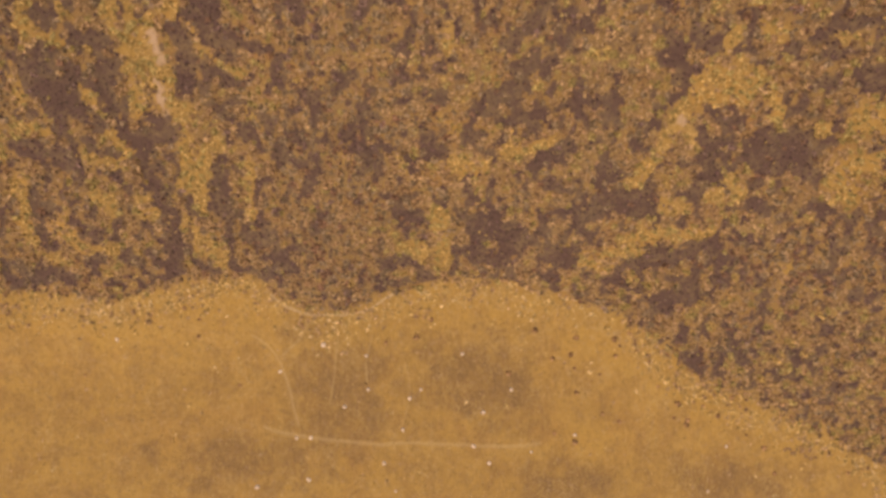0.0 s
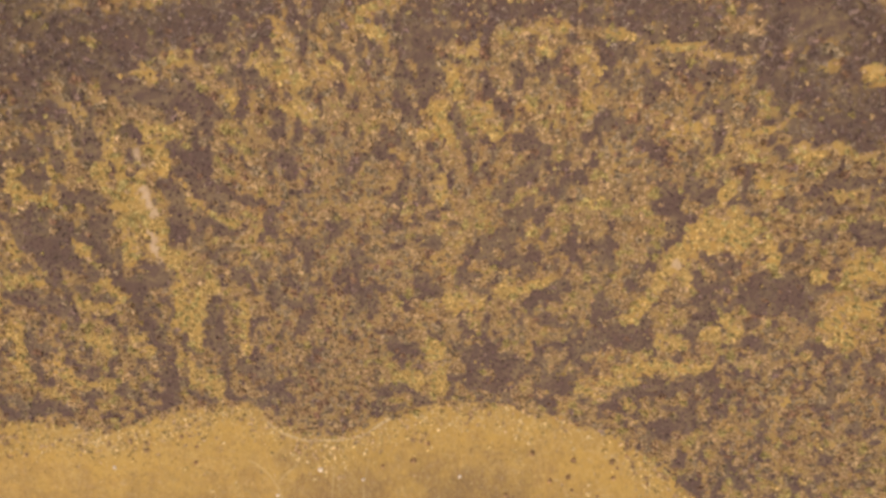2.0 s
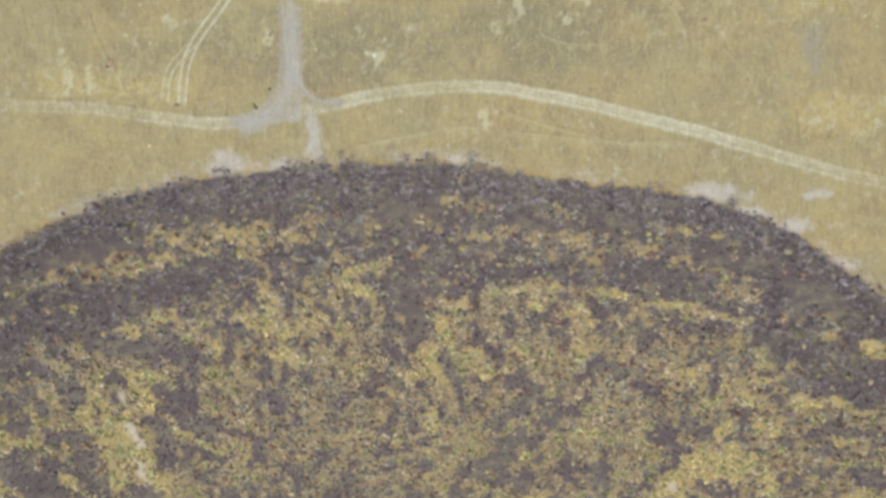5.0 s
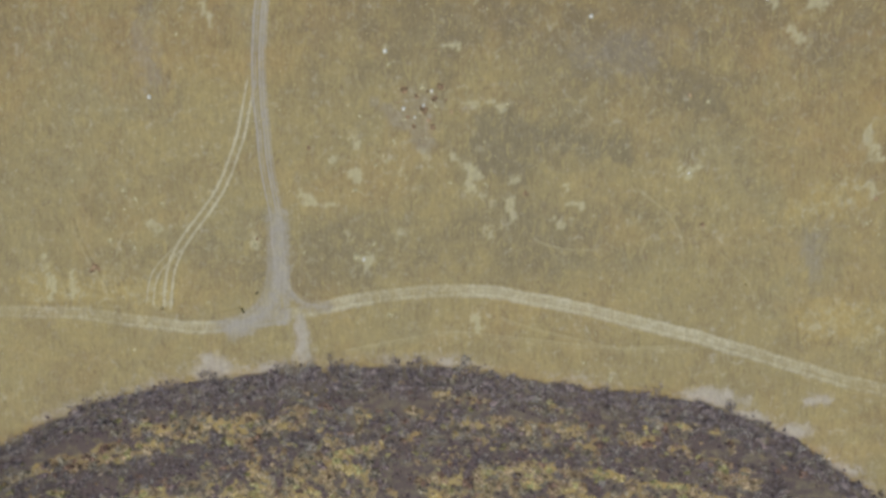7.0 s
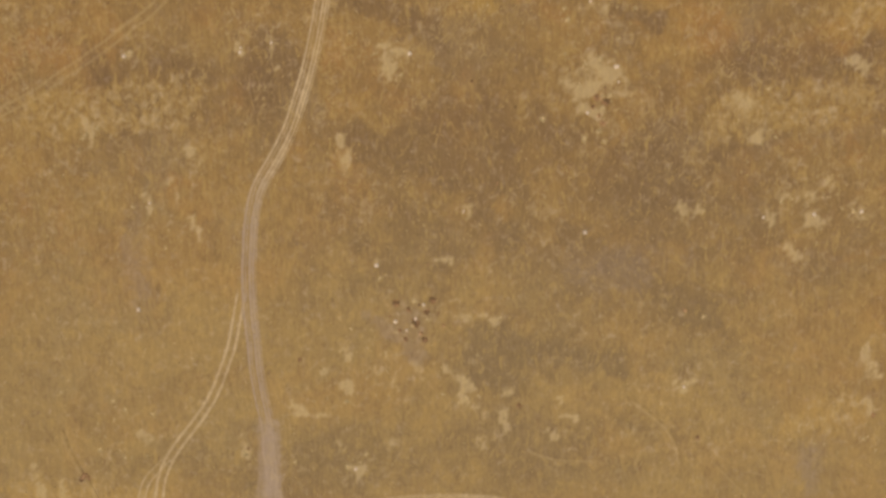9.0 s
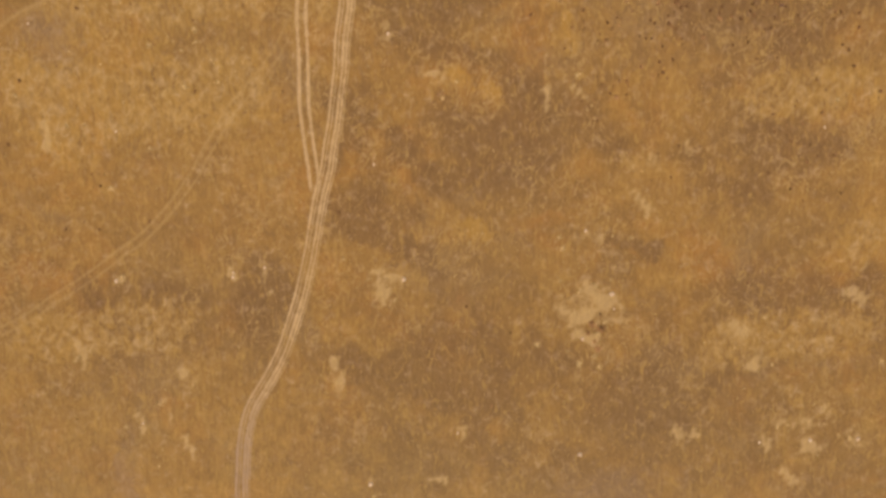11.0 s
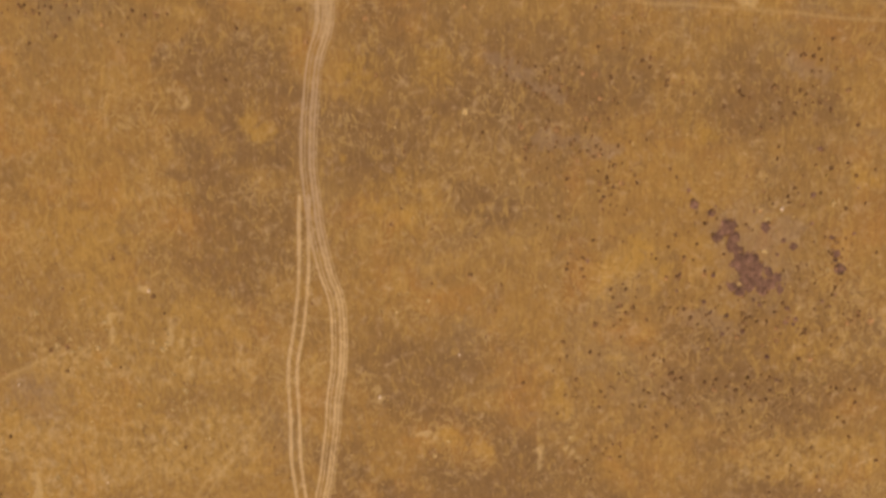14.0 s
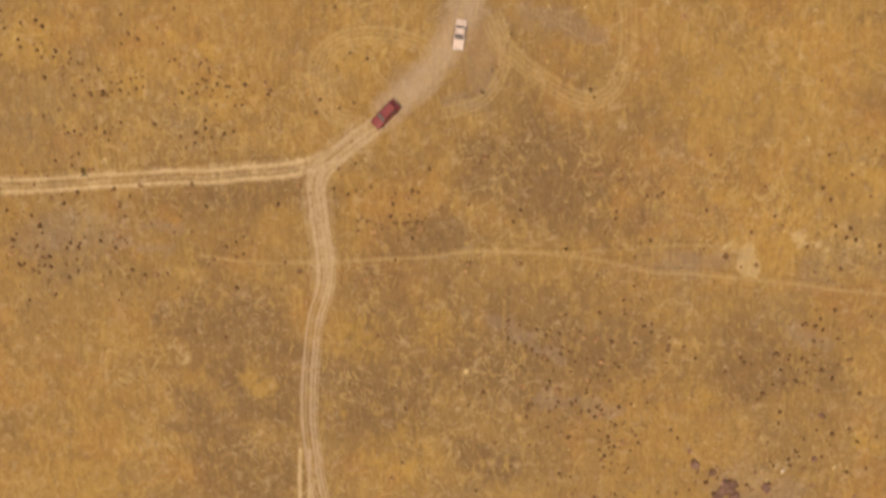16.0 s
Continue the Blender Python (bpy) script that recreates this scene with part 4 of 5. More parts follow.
track("track_junction_east", "grey soil curving into the rim road", ((-21.8, 128), (-20.6, 121.5), (-17.5, 118.2), (-12.5, 117.6)), 1.4, ((0.0, 0.6, 0.8),), 0.3, lambda x, y: np.ones_like(x), lift=0.03)
track("track_spur", "whitish spur of bare soil to the rim", ((-18.6, 117.4), (-18, 112.9), (-17.4, 109.8), (-17.3, 106.0)), 2.2, ((0.0, 0.7, 0.7), (0.9, 0.6, 0.4), (-0.8, 0.5, 0.35)), 0.15, lambda x, y: 0.7 * np.ones_like(x), lift=0.036, ends=3.0)
track("path_rim", "faint footpath beside the rim", ((-11.9, 109.2), (-1.7, 111.1), (8.3, 112.2), (23.3, 110.7), (38.1, 108.9), (51, 108.8)), 0.8, ((-0.25, 0.2, 0.8), (0.3, 0.15, 0.6)), 0, faint=True)
track("track_west", "pale twin ruts joining the dirt track", ((-120, 299), (-53.9, 302), (-47.5, 302.4), (-35.6, 302.6), (-23.7, 303), (-14.3, 303.6), (-4.6, 304.2), (-1, 306)),
      2.0, ((-0.75, 0.34, 1.0), (0.85, 0.34, 1.0), (0.1, 0.2, 0.6)), 0.38, lift=0.008)
track("path_cross", "faint narrow path crossing the meadow", ((-21.3, 292.4), (-11.1, 291.1), (-0.8, 291.1), (8.6, 291.4), (17.2, 292), (30.3, 291.5), (42.5, 289), (53, 288.2), (64.2, 286.7), (78.5, 284.9), (120, 280)), 0.9, ((0.0, 0.3, 0.8),), 0.1, faint=True, lift=0.008)
track("path_fork", "faint fork of the narrow path", ((19.1, 292), (30.3, 291.9), (39.4, 292.4), (49.9, 292.3)), 0.7, ((0.0, 0.22, 0.65),), 0, faint=True, lift=0.016)
track("path_diagonal", "faint pair of old wheel marks", ((-110, 166), (-65.4, 186.9), (-55.8, 191.6), (-47, 197.1), (-35.2, 205.5), (-29.1, 212.9), (-22, 222.8), (-16.2, 228.8), (-11.3, 236.5)), 1.3, ((-0.65, 0.25, 0.85), (0.65, 0.25, 0.75)), 0.15, faint=True)
track("path_diagonal_north", "faint old wheel mark", ((-100, 214), (-61, 233.6), (-55.4, 236.5), (-49.8, 239.4), (-44.3, 242.2)), 0.9, ((0.0, 0.35, 0.85),), 0.2, faint=True)
RINGS = ((-0.9, 0.3, 0.9), (-0.2, 0.22, 0.75), (0.45, 0.25, 0.85), (1.05, 0.22, 0.7))
track("turning_loop_west", "circular wheel marks worn into the grass", ((3.0, 309.9), (-0.6, 310.8), (-2.5, 313.3), (-3.0, 316.3), (-1.8, 319.0), (1.0, 320.7), (4.9, 321.1), (9.4, 320.4), (12.5, 319.1)), 1.5, RINGS, 0.2, faint=True, lift=0.016)
track("turning_loop_inner", "curved wheel marks worn into the grass", ((0.3, 312.1), (-0.9, 314.8), (-0.5, 317.7), (1.8, 319.4), (4.5, 318.4), (5.3, 315.8), (7.0, 314.0)), 0.8, ((-0.3, 0.25, 0.7), (0.35, 0.2, 0.6)), 0.1, faint=True, lift=0.024)
track("turning_loop_east", "wide circular wheel marks worn into the grass", ((20.0, 323.7), (21.7, 319.7), (25.0, 316.5), (29.4, 313.7), (33.5, 312.0), (36.5, 313.2), (37.9, 316.4), (38.4, 320.3), (38.1, 325.2)), 1.7, RINGS, 0.3, faint=True, lift=0.016)
track("turning_loop_small", "small circular wheel marks worn into the grass", ((20.5, 324.4), (21.9, 320.1), (21.6, 315.8), (19.7, 312.8), (16.3, 311.4), (12.9, 310.9)), 1.2, RINGS[:3], 0.1, faint=True, lift=0.024)
track("trampled_yard", "dusty trampled soil where cars stop", ((4.5, 309.5), (8.5, 312.8), (12, 316), (15.6, 320.5), (17.5, 326), (18.5, 345)), 3.2, ((0.0, 2.0, 0.85),), 0.5, lambda x, y: 0.75 * np.ones_like(x), lift=0.03)
track("path_valley", "faint pale path on the valley floor", ((-54.2, -52.5), (-44.2, -55), (-22.4, -57.5), (-4, -57.5), (19.4, -58.4), (29.4, -57.5)), 1.1, ((0.0, 0.5, 1.3),), 0.3, faint=True)
track("path_valley_north", "faint pale path on the valley floor", ((-57, -24.6), (-52, -28), (-48.5, -32), (-47.5, -35), (-45, -43.3), (-42.5, -53.4)), 0.9, ((0.0, 0.4, 1.1),), 0.1, faint=True, lift=0.008)
track("path_valley_fork", "faint pale path on the valley floor", ((-48.5, -32.5), (-44, -28.5), (-40.6, -25), (-39.3, -19.6)), 0.8, ((0.0, 0.35, 0.8),), 0, faint=True, lift=0.016)
track("path_foot", "pale path along the foot of the bank", ((-50.5, -12.2), (-47, -15.8), (-43.2, -17.6), (-36.8, -19.2), (-23.8, -18.6), (-17, -14.5), (-13.6, -12.6)), 0.9, ((0.0, 0.35, 1.0),), 0.1)
for rung, stretch in (("path_stock", ((-30.4, -22.9), (-32.4, -39.9), (-33.3, -46.7))), ("path_stock_east", ((-10.7, -33.2), (-9.9, -43.3), (-12, -53.4))), ("path_stock_mid", ((-20.5, -24), (-22.6, -33), (-22.4, -40)))):
    track(rung, "faint animal path on the valley floor", stretch, 0.7, ((0.0, 0.3, 0.75),), 0, faint=True, lift=0.012)
track("path_meadow", "faint animal path across the meadow", ((39.7, 138.3), (44.1, 134.3), (47.6, 130.4), (49.1, 125.0)), 0.6, ((0.0, 0.22, 0.75),), 0, faint=True, lift=0)
track("path_meadow_east", "faint animal path across the meadow", ((53.5, 127.4), (57.4, 122.9), (59.9, 120.4), (61.4, 116.4)), 0.6, ((0.0, 0.22, 0.75),), 0, faint=True, lift=0.006)
track("path_meadow_mid", "faint animal path across the meadow", ((22.1, 129.0), (29.0, 126.9), (35.9, 126.7)), 0.6, ((0.0, 0.22, 0.75),), 0, faint=True, lift=0.012)
track("path_meadow_south", "faint animal path across the meadow", ((16.1, 115.2), (28.0, 111.5), (37.9, 109.3), (47.8, 109.7)), 0.6, ((0.0, 0.22, 0.75),), 0, faint=True, lift=0.018)
track("path_meadow_west", "faint animal path across the meadow", ((-57.9, 133.4), (-56.3, 128.5), (-53.7, 123.5), (-52.0, 119.5)), 0.6, ((0.0, 0.22, 0.75),), 0, faint=True, lift=0.024)
track("track_dust", "dusty worn stretch of the dirt track", ((-3.6, 284.5), (-2.9, 291), (-3.5, 297.6), (-3.2, 302), (0.4, 306.4), (5.5, 310)), 2.6, ((-0.9, 0.4, 0.8), (0.1, 0.5, 0.62), (1.0, 0.4, 0.78), (-1.7, 0.5, 0.35), (1.8, 0.5, 0.3)), 0.16, lambda x, y: 0.4 * np.ones_like(x), lift=0.042)
lay_tracks()


# ---- plants ----
rng = np.random.default_rng(7)


def spray(n, blade, width, dome, low=0.1, spread=1.0):
    """Corners of n small leafy or twiggy triangles that fill a low dome of radius 1."""
    az, h = rng.uniform(0, 2 * np.pi, n), rng.uniform(low, 1, n)
    rad = np.sqrt(np.clip(1 - h * h, 0, 1)) * rng.uniform(0.55, 1.0, n) * spread
    c = np.stack((rad * np.cos(az), rad * np.sin(az), h * dome * rng.uniform(0.7, 1.0, n)), 1)
    c[:, :2] *= (1 + 0.25 * np.sin(az * 3 + rng.uniform(0, 6)))[:, None]
    d = c * (1, 1, 0.5) + rng.normal(0, 0.35, (n, 3))
    d /= np.linalg.norm(d, axis=1)[:, None]
    s = np.cross(d, rng.normal(0, 1, (n, 3)) + (0, 0, 0.3))
    s /= np.linalg.norm(s, axis=1)[:, None]
    b, w = blade * rng.uniform(0.6, 1.3, (n, 1)), width * rng.uniform(0.6, 1.3, (n, 1))
    return np.stack((c - d * b * 0.5 - s * w * 0.5, c - d * b * 0.3 + s * w * 0.5, c + d * b * 0.6), 1)


def clump(leaves, size, dome=0.9):
    """Corners of a lumpy closed crown of radius 1 with leaf clusters lying on its outside."""
    n = 7
    a = np.arange(n) * 2 * np.pi / n + rng.uniform(0, 6)
    rings = []
    for el, k in ((-0.15, 0.92), (0.45, 1.0), (1.0, 0.95)):
        r = k * np.cos(el) * rng.uniform(0.5, 1.35, n)
        rings.append(np.stack((r * np.cos(a + el), r * np.sin(a + el), np.sin(el) * dome * rng.uniform(0.6, 1.3, n)), 1))
    top = np.array((rng.uniform(-0.2, 0.2), rng.uniform(-0.2, 0.2), dome * rng.uniform(0.85, 1.1)))
    tris = []
    for lo, hi in zip(rings, rings[1:]):
        for i in range(n):
            j = (i + 1) % n
            tris += [(lo[i], lo[j], hi[j]), (lo[i], hi[j], hi[i])]
    tris += [(rings[2][i], rings[2][(i + 1) % n], top) for i in range(n)]
    az, h = rng.uniform(0, 2 * np.pi, leaves), np.sqrt(rng.uniform(0.02, 1, leaves))
    rad = np.sqrt(1 - h * h) * rng.uniform(0.75, 1.35, leaves)
    c = np.stack((rad * np.cos(az), rad * np.sin(az), h * dome * rng.uniform(0.95, 1.15, leaves)), 1)
    nrm = c * (1, 1, 1.2) + rng.normal(0, 0.28, (leaves, 3))
    nrm /= np.linalg.norm(nrm, axis=1)[:, None]
    s = np.cross(nrm, rng.normal(0, 1, (leaves, 3)))
    s /= np.linalg.norm(s, axis=1)[:, None]
    t = np.cross(nrm, s)
    w = size * rng.uniform(0.6, 1.4, (leaves, 1))
    leaf = np.stack((c - s * w - t * w * 0.6, c + s * w - t * w * 0.6, c + t * w * 1.1), 1)
    return np.concatenate((np.array(tris), leaf))


def tuft(n, lean, width):
    """Corners of n blades of one tussock, of height 1."""
    az = rng.uniform(0, 2 * np.pi, n)
    out = np.stack((np.cos(az), np.sin(az), np.zeros(n)), 1)
    base = out * rng.uniform(0.0, 0.25, (n, 1))
    tip = out * rng.uniform(0.4, 1.0, (n, 1)) * lean + np.stack((0 * az, 0 * az, rng.uniform(0.5, 1.0, n)), 1)
    s = np.stack((-np.sin(az), np.cos(az), 0 * az), 1) * width
    return np.stack((base - s, base + s, tip), 1)


def strew(name, label, category, x, y, wide, tall, shapes, mat, sink=0.05):
    """One object of many plants that nobody could count."""
    corners = []
    pick = rng.integers(0, len(shapes), len(x))
    turn = rng.uniform(0, 2 * np.pi, len(x))
    z = ground_z(x, y) - sink
    for k, shape in enumerate(shapes):
        i = np.nonzero(pick == k)[0]
        c, s = np.cos(turn[i])[:, None, None], np.sin(turn[i])[:, None, None]
        sx, sy, sz = shape[None, :, :, 0], shape[None, :, :, 1], shape[None, :, :, 2]
        w = wide[i][:, None, None]
        p = np.stack(((sx * c - sy * s) * w + x[i][:, None, None], (sx * s + sy * c) * w + y[i][:, None, None], sz * tall[i][:, None, None] + z[i][:, None, None]), -1)
        corners.append(p.reshape(-1, 3))
    v = np.concatenate(corners)
    me = mesh_from(name, v, np.arange(len(v)).reshape(-1, 3), mat)
    tagged(new(name, me), label, category, kind="stuff")


def jittered(x0, x1, y0, y1, step):
    x, y = np.meshgrid(np.arange(x0, x1, step), np.arange(y0, y1, step))
    x, y = x.ravel(), y.ravel()
    return x + rng.uniform(-0.5, 0.5, len(x)) * step * 1.1, y + rng.uniform(-0.5, 0.5, len(x)) * step * 1.1


def plume(n, reach, width):
    """Corners of n upright bare twigs that fan out of one root, of height 1."""
    az = rng.uniform(0, 2 * np.pi, n)
    out = np.stack((np.cos(az), np.sin(az), 0 * az), 1)
    r, h = reach * np.sqrt(rng.uniform(0.02, 1, n))[:, None], rng.uniform(0.45, 1.0, (n, 1))
    base = out * r * rng.uniform(0.15, 0.6, (n, 1)) + (0, 0, 1) * h * rng.uniform(0.0, 0.55, (n, 1))
    tip = out * r + (0, 0, 1) * h + rng.normal(0, 0.07, (n, 3))
    s = np.stack((-np.sin(az), np.cos(az), 0 * az), 1) * width * rng.uniform(0.6, 1.4, (n, 1))
    return np.stack((base - s, base + s, tip), 1)


def crown(leaves, size, dome=0.8):
    """Corners of a low open crown: a small uneven core under loose leaf clusters that reach out past it."""
    n = 5
    a = np.arange(n) * 2 * np.pi / n + rng.uniform(0, 6)
    r = rng.uniform(0.45, 1.0, n)
    rim = np.stack((r * np.cos(a), r * np.sin(a), np.full(n, -0.1)), 1)
    r = r * rng.uniform(0.5, 0.8, n)
    mid = np.stack((r * np.cos(a + 0.3), r * np.sin(a + 0.3), dome * rng.uniform(0.45, 0.75, n)), 1)
    top = np.array((rng.uniform(-0.2, 0.2), rng.uniform(-0.2, 0.2), dome * rng.uniform(0.75, 1.0)))
    tris = []
    for i in range(n):
        j = (i + 1) % n
        tris += [(rim[i], rim[j], mid[j]), (rim[i], mid[j], mid[i]), (mid[i], mid[j], top)]
    return np.concatenate((np.array(tris), spray(leaves, size * 2.2, size, dome * 1.1, 0.15, 1.25)))


TWIGS = [np.concatenate((crown(0, 0.2, 0.7) * 0.8, spray(20, 0.55, 0.12, 0.9, 0.1, 1.2))) for _ in range(8)]
PLUMES = [np.concatenate((plume(10, 0.9, 0.06), spray(24, 0.5, 0.15, 0.7, 0.2, 1.15))) for _ in range(8)]


def lobed(count, leaves, size):
    """Corners of a bush of radius 1 whose crown bulges in several lobes."""
    out = []
    for k in range(count):
        a = 2 * math.pi * k / count + rng.uniform(-0.5, 0.5)
        off = np.array((math.cos(a), math.sin(a), 0)) * (rng.uniform(0.3, 0.75) if k else 0.1)
        out.append(crown(leaves, size, rng.uniform(0.9, 1.5)) * rng.uniform(0.45, 0.7) + off)
    return np.concatenate(out)


LOBES = [lobed(5, 14, 0.26) for _ in range(10)]

TUFTS = [tuft(7, 0.9, 0.09) for _ in range(8)]


def scrub():
    """The scrub on the bank: bushes in many withered colours over a low bare undergrowth."""
    x, y = jittered(-172, 172, -86, 112, 0.92)
    p = thicket(x, y)
    inside = (p > 0.012) & (drawn(x, y, SCARS, CHALK_STREAKS) < 0.4)
    x, y, p = x[inside], y[inside], p[inside]
    d = rim_line(x) - y
    belt = smooth(30, 14, d + 8 * (cloud(x, y, 7, 177) - 0.5))
    bare = rng.uniform(0, 1, len(x)) < 0.06 + 0.86 * smooth(0.36, 0.66, p)
    edge = bare & (rng.uniform(0, 1, len(x)) < 0.8 * belt) & (drawn(x, y, DARK_LINES) < 0.35)
    hue = cloud(x, y, 7.0, 201) + rng.uniform(-0.2, 0.2, len(x))
    wide, tall = 0.3 + 0.6 * rng.uniform(0, 1, len(x)) ** 1.5, rng.uniform(0.2, 0.6, len(x))
    ashen = edge & (rng.uniform(0, 1, len(x)) < 0.15 + 0.5 * smooth(0.45, 0.6, cloud(x, y * 0.6, 3.0, 257)))
    for sel, nm, lab, shapes, mat, w, h in ((ashen, "ashen_scrub", "ash-grey bare twigs among the scrub below the rim", PLUMES, MAT_ASH, 1.5, 2.6),
                                            (edge & ~ashen, "rim_scrub", "tall bare purple-grey twigs below the rim of the bank", PLUMES, MAT_BELT, 1.4, 2.6),
                                            (bare & ~edge & (hue < 0.62), "bare_scrub", "low leafless purple-brown undergrowth covering the steep bank", TWIGS, MAT_TWIG, 1.0, 0.8),
                                            (bare & ~edge & (hue >= 0.62), "grey_scrub", "low leafless grey-brown undergrowth covering the steep bank", TWIGS, MAT_DULL, 1.0, 0.8)):
        strew(nm, lab, "scrub", x[sel], y[sel], wide[sel] * w, tall[sel] * h, shapes, mat)
    x, y = jittered(-172, 172, -86, 112, 1.3)
    p = thicket(x, y)
    d = rim_line(x) - y
    dense, yellow = smooth(0.36, 0.72, p), open_stand(x, y)
    grows = (p > 0.012) & (d > 3.0) & (drawn(x, y, SCARS, CHALK_STREAKS) < 0.4) & (rng.uniform(0, 1, len(x)) < 1.0 - (0.84 - 0.2 * smooth(32, 22, d)) * dense - 0.2 * smooth(9, 4, d))
    x, y, d, dense, yellow = x[grows], y[grows], d[grows], dense[grows], yellow[grows]
    lone = (dense > 0.6) & (rng.uniform(0, 1, len(x)) < 0.35 + 0.3 * smooth(32, 22, d))
    tone = 0.52 + 0.60 * (cloud(x, y, 3.0, 161) - 0.5) + rng.normal(0, 0.07, len(x)) + 0.06 * rng.normal(0, 1, len(x)) * smooth(34, 24, d) + 0.20 * yellow - 0.15 * spots(x, y, DRAB) - 0.34 * dense - 0.15 * smooth(42, 16, d) + 0.5 * lone
    wide = (0.75 + 0.8 * rng.uniform(0, 1, len(x)) ** 2) * (1 - 0.25 * dense) * np.where(lone, 0.6 + 0.3 * smooth(34, 24, d), 1.0)
    tall = wide * rng.uniform(0.4, 0.85, len(x)) * (1 - 0.35 * yellow)
    last = -9.0
    for top, nm, lab, mat in ((0.16, "mauve_bushes", "mauve leafless bushes on the steep bank", MAT_MAUVE),
                              (0.26, "red_brown_bushes", "red-brown half-leafless bushes on the steep bank", MAT_RED),
                              (0.39, "olive_bushes", "grey-olive half-leafless bushes on the steep bank", MAT_OLIVE),
                              (0.48, "rusty_bushes", "rusty withered bushes on the steep bank", MAT_RUST),
                              (0.60, "tan_bushes", "tan withered bushes on the steep bank", MAT_TAN),
                              (0.70, "green_bushes", "yellow-green bushes turning on the steep bank", MAT_GREEN),
                              (9.00, "yellow_bushes", "yellow autumn bushes on the steep bank", MAT_LEAF)):
        sel = (tone >= last) & (tone < top)
        last = top
        strew(nm, lab, "scrub", x[sel], y[sel], wide[sel], tall[sel], LOBES, mat)

scrub()


def grass():
    """Tussocks of dry grass on the meadow, the valley floor and the open parts of the bank."""
    x, y = jittered(-110, 110, 60, 338, 1.15)
    away = y - rim_line(x)
    keep = (away > 0.8) & (rng.uniform(0, 1, len(x)) < 0.25 + 0.75 * cloud(x, y, 8, 81))
    x, y = x[keep], y[keep]
    pale = np.maximum(spots(x, y, PALE_SOUTH, PALE_NORTH, PALE_RIM), 0.18)
    light = rng.uniform(0, 1, len(x)) < pale * 0.7
    tall = rng.uniform(0.18, 0.42, len(x))
    strew("dry_grass", "tussocks of dry golden grass on the meadow", "grass", x[~light], y[~light], tall[~light] * 1.1, tall[~light], TUFTS, MAT_STRAW, 0.02)
    strew("bleached_grass", "bleached pale grass tussocks in patches on the meadow", "grass", x[light], y[light], tall[light] * 1.4, tall[light], TUFTS, MAT_PALE, 0.02)
    x, y = jittered(-110, 110, 60, 338, 1.35)
    keep = (y - rim_line(x) > 1) & (rng.uniform(0, 1, len(x)) < 0.004 + 0.30 * spots(x, y, PALE_SOUTH, PALE_NORTH, PALE_RIM) * smooth(0.3, 0.65, cloud(x, y, 5, 87)))
    x, y = x[keep], y[keep]
    tall = 0.22 + 0.5 * rng.uniform(0, 1, len(x)) ** 2
    strew("bleached_tussocks", "large bleached grass tussocks in pale patches on the meadow", "grass", x, y, tall, tall * 0.28, [np.concatenate((crown(0, 0.3, 0.5), spray(22, 0.8, 0.34, 0.6, 0.05, 1.15))) for _ in range(6)], MAT_PALE, 0.02)
    x, y = jittered(-131, 131, -86, 110, 1.25)
    keep = (rim_line(x) - y > 0) & (thicket(x, y) < 0.5) & (rng.uniform(0, 1, len(x)) < 0.7)
    x, y = x[keep], y[keep]
    tall = rng.uniform(0.25, 0.6, len(x))
    x2, y2 = jittered(-131, 131, -86, 0, 1.0)
    out = foot_line(x2) - y2
    fringe = smooth(-1, 1, out) * smooth(15, 2, out) * smooth(0.28, 0.55, cloud(x2, y2, 6, 181))
    keep = rng.uniform(0, 1, len(x2)) < 0.8 * fringe + 0.015 * (out > 0)
    x2, y2 = x2[keep], y2[keep]
    size = 0.3 + 0.8 * rng.uniform(0, 1, len(x2)) ** 2
    shapes = [np.concatenate((crown(0, 0.3, 0.6), spray(18, 0.8, 0.3, 0.8, 0.05, 1.1))) for _ in range(6)]
    hue = cloud(x2, y2, 3.5, 187) + rng.uniform(-0.15, 0.15, len(x2))
    for sel, nm, lab, mat in ((hue < 0.42, "tan_tussocks", "tan tussocks fringing the foot of the bank", MAT_TAN), ((hue >= 0.42) & (hue < 0.62), "golden_tussocks", "golden tussocks fringing the foot of the bank", MAT_LEAF), (hue >= 0.62, "whitish_tussocks", "bleached tussocks fringing the foot of the bank", MAT_WHITE)):
        strew(nm, lab, "grass", x2[sel], y2[sel], size[sel], size[sel] * 0.3, shapes, mat, 0.02)
    x3, y3 = jittered(-131, 131, -86, 0, 1.5)
    out = foot_line(x3) - y3
    keep = rng.uniform(0, 1, len(x3)) < 0.75 * smooth(-1.5, 0.5, out) * smooth(14, 3, out) * smooth(0.46, 0.64, cloud(x3, y3, 9, 191))
    x3, y3 = x3[keep], y3[keep]
    size = rng.uniform(0.5, 1.2, len(x3))
    hue = cloud(x3, y3, 4, 197) + rng.uniform(-0.2, 0.2, len(x3))
    for sel, nm, lab, mat in ((hue < 0.40, "rusty_foot_scrub", "low rusty scrub along the foot of the bank", MAT_RUST), (hue >= 0.40, "golden_foot_scrub", "low golden scrub along the foot of the bank", MAT_LEAF)):
        strew(nm, lab, "scrub", x3[sel], y3[sel], size[sel], size[sel] * 0.4, LOBES, mat)
    strew("valley_grass", "rough golden grass on the valley floor and bank", "grass", x, y, tall * 1.2, tall, TUFTS, MAT_STRAW, 0.02)


grass()


# ---- single bushes and stones ----
def triangles(corners):
    bm = bmesh.new()
    for tri in corners.reshape(-1, 3, 3):
        bm.faces.new([bm.verts.new(v) for v in tri])
    return bm


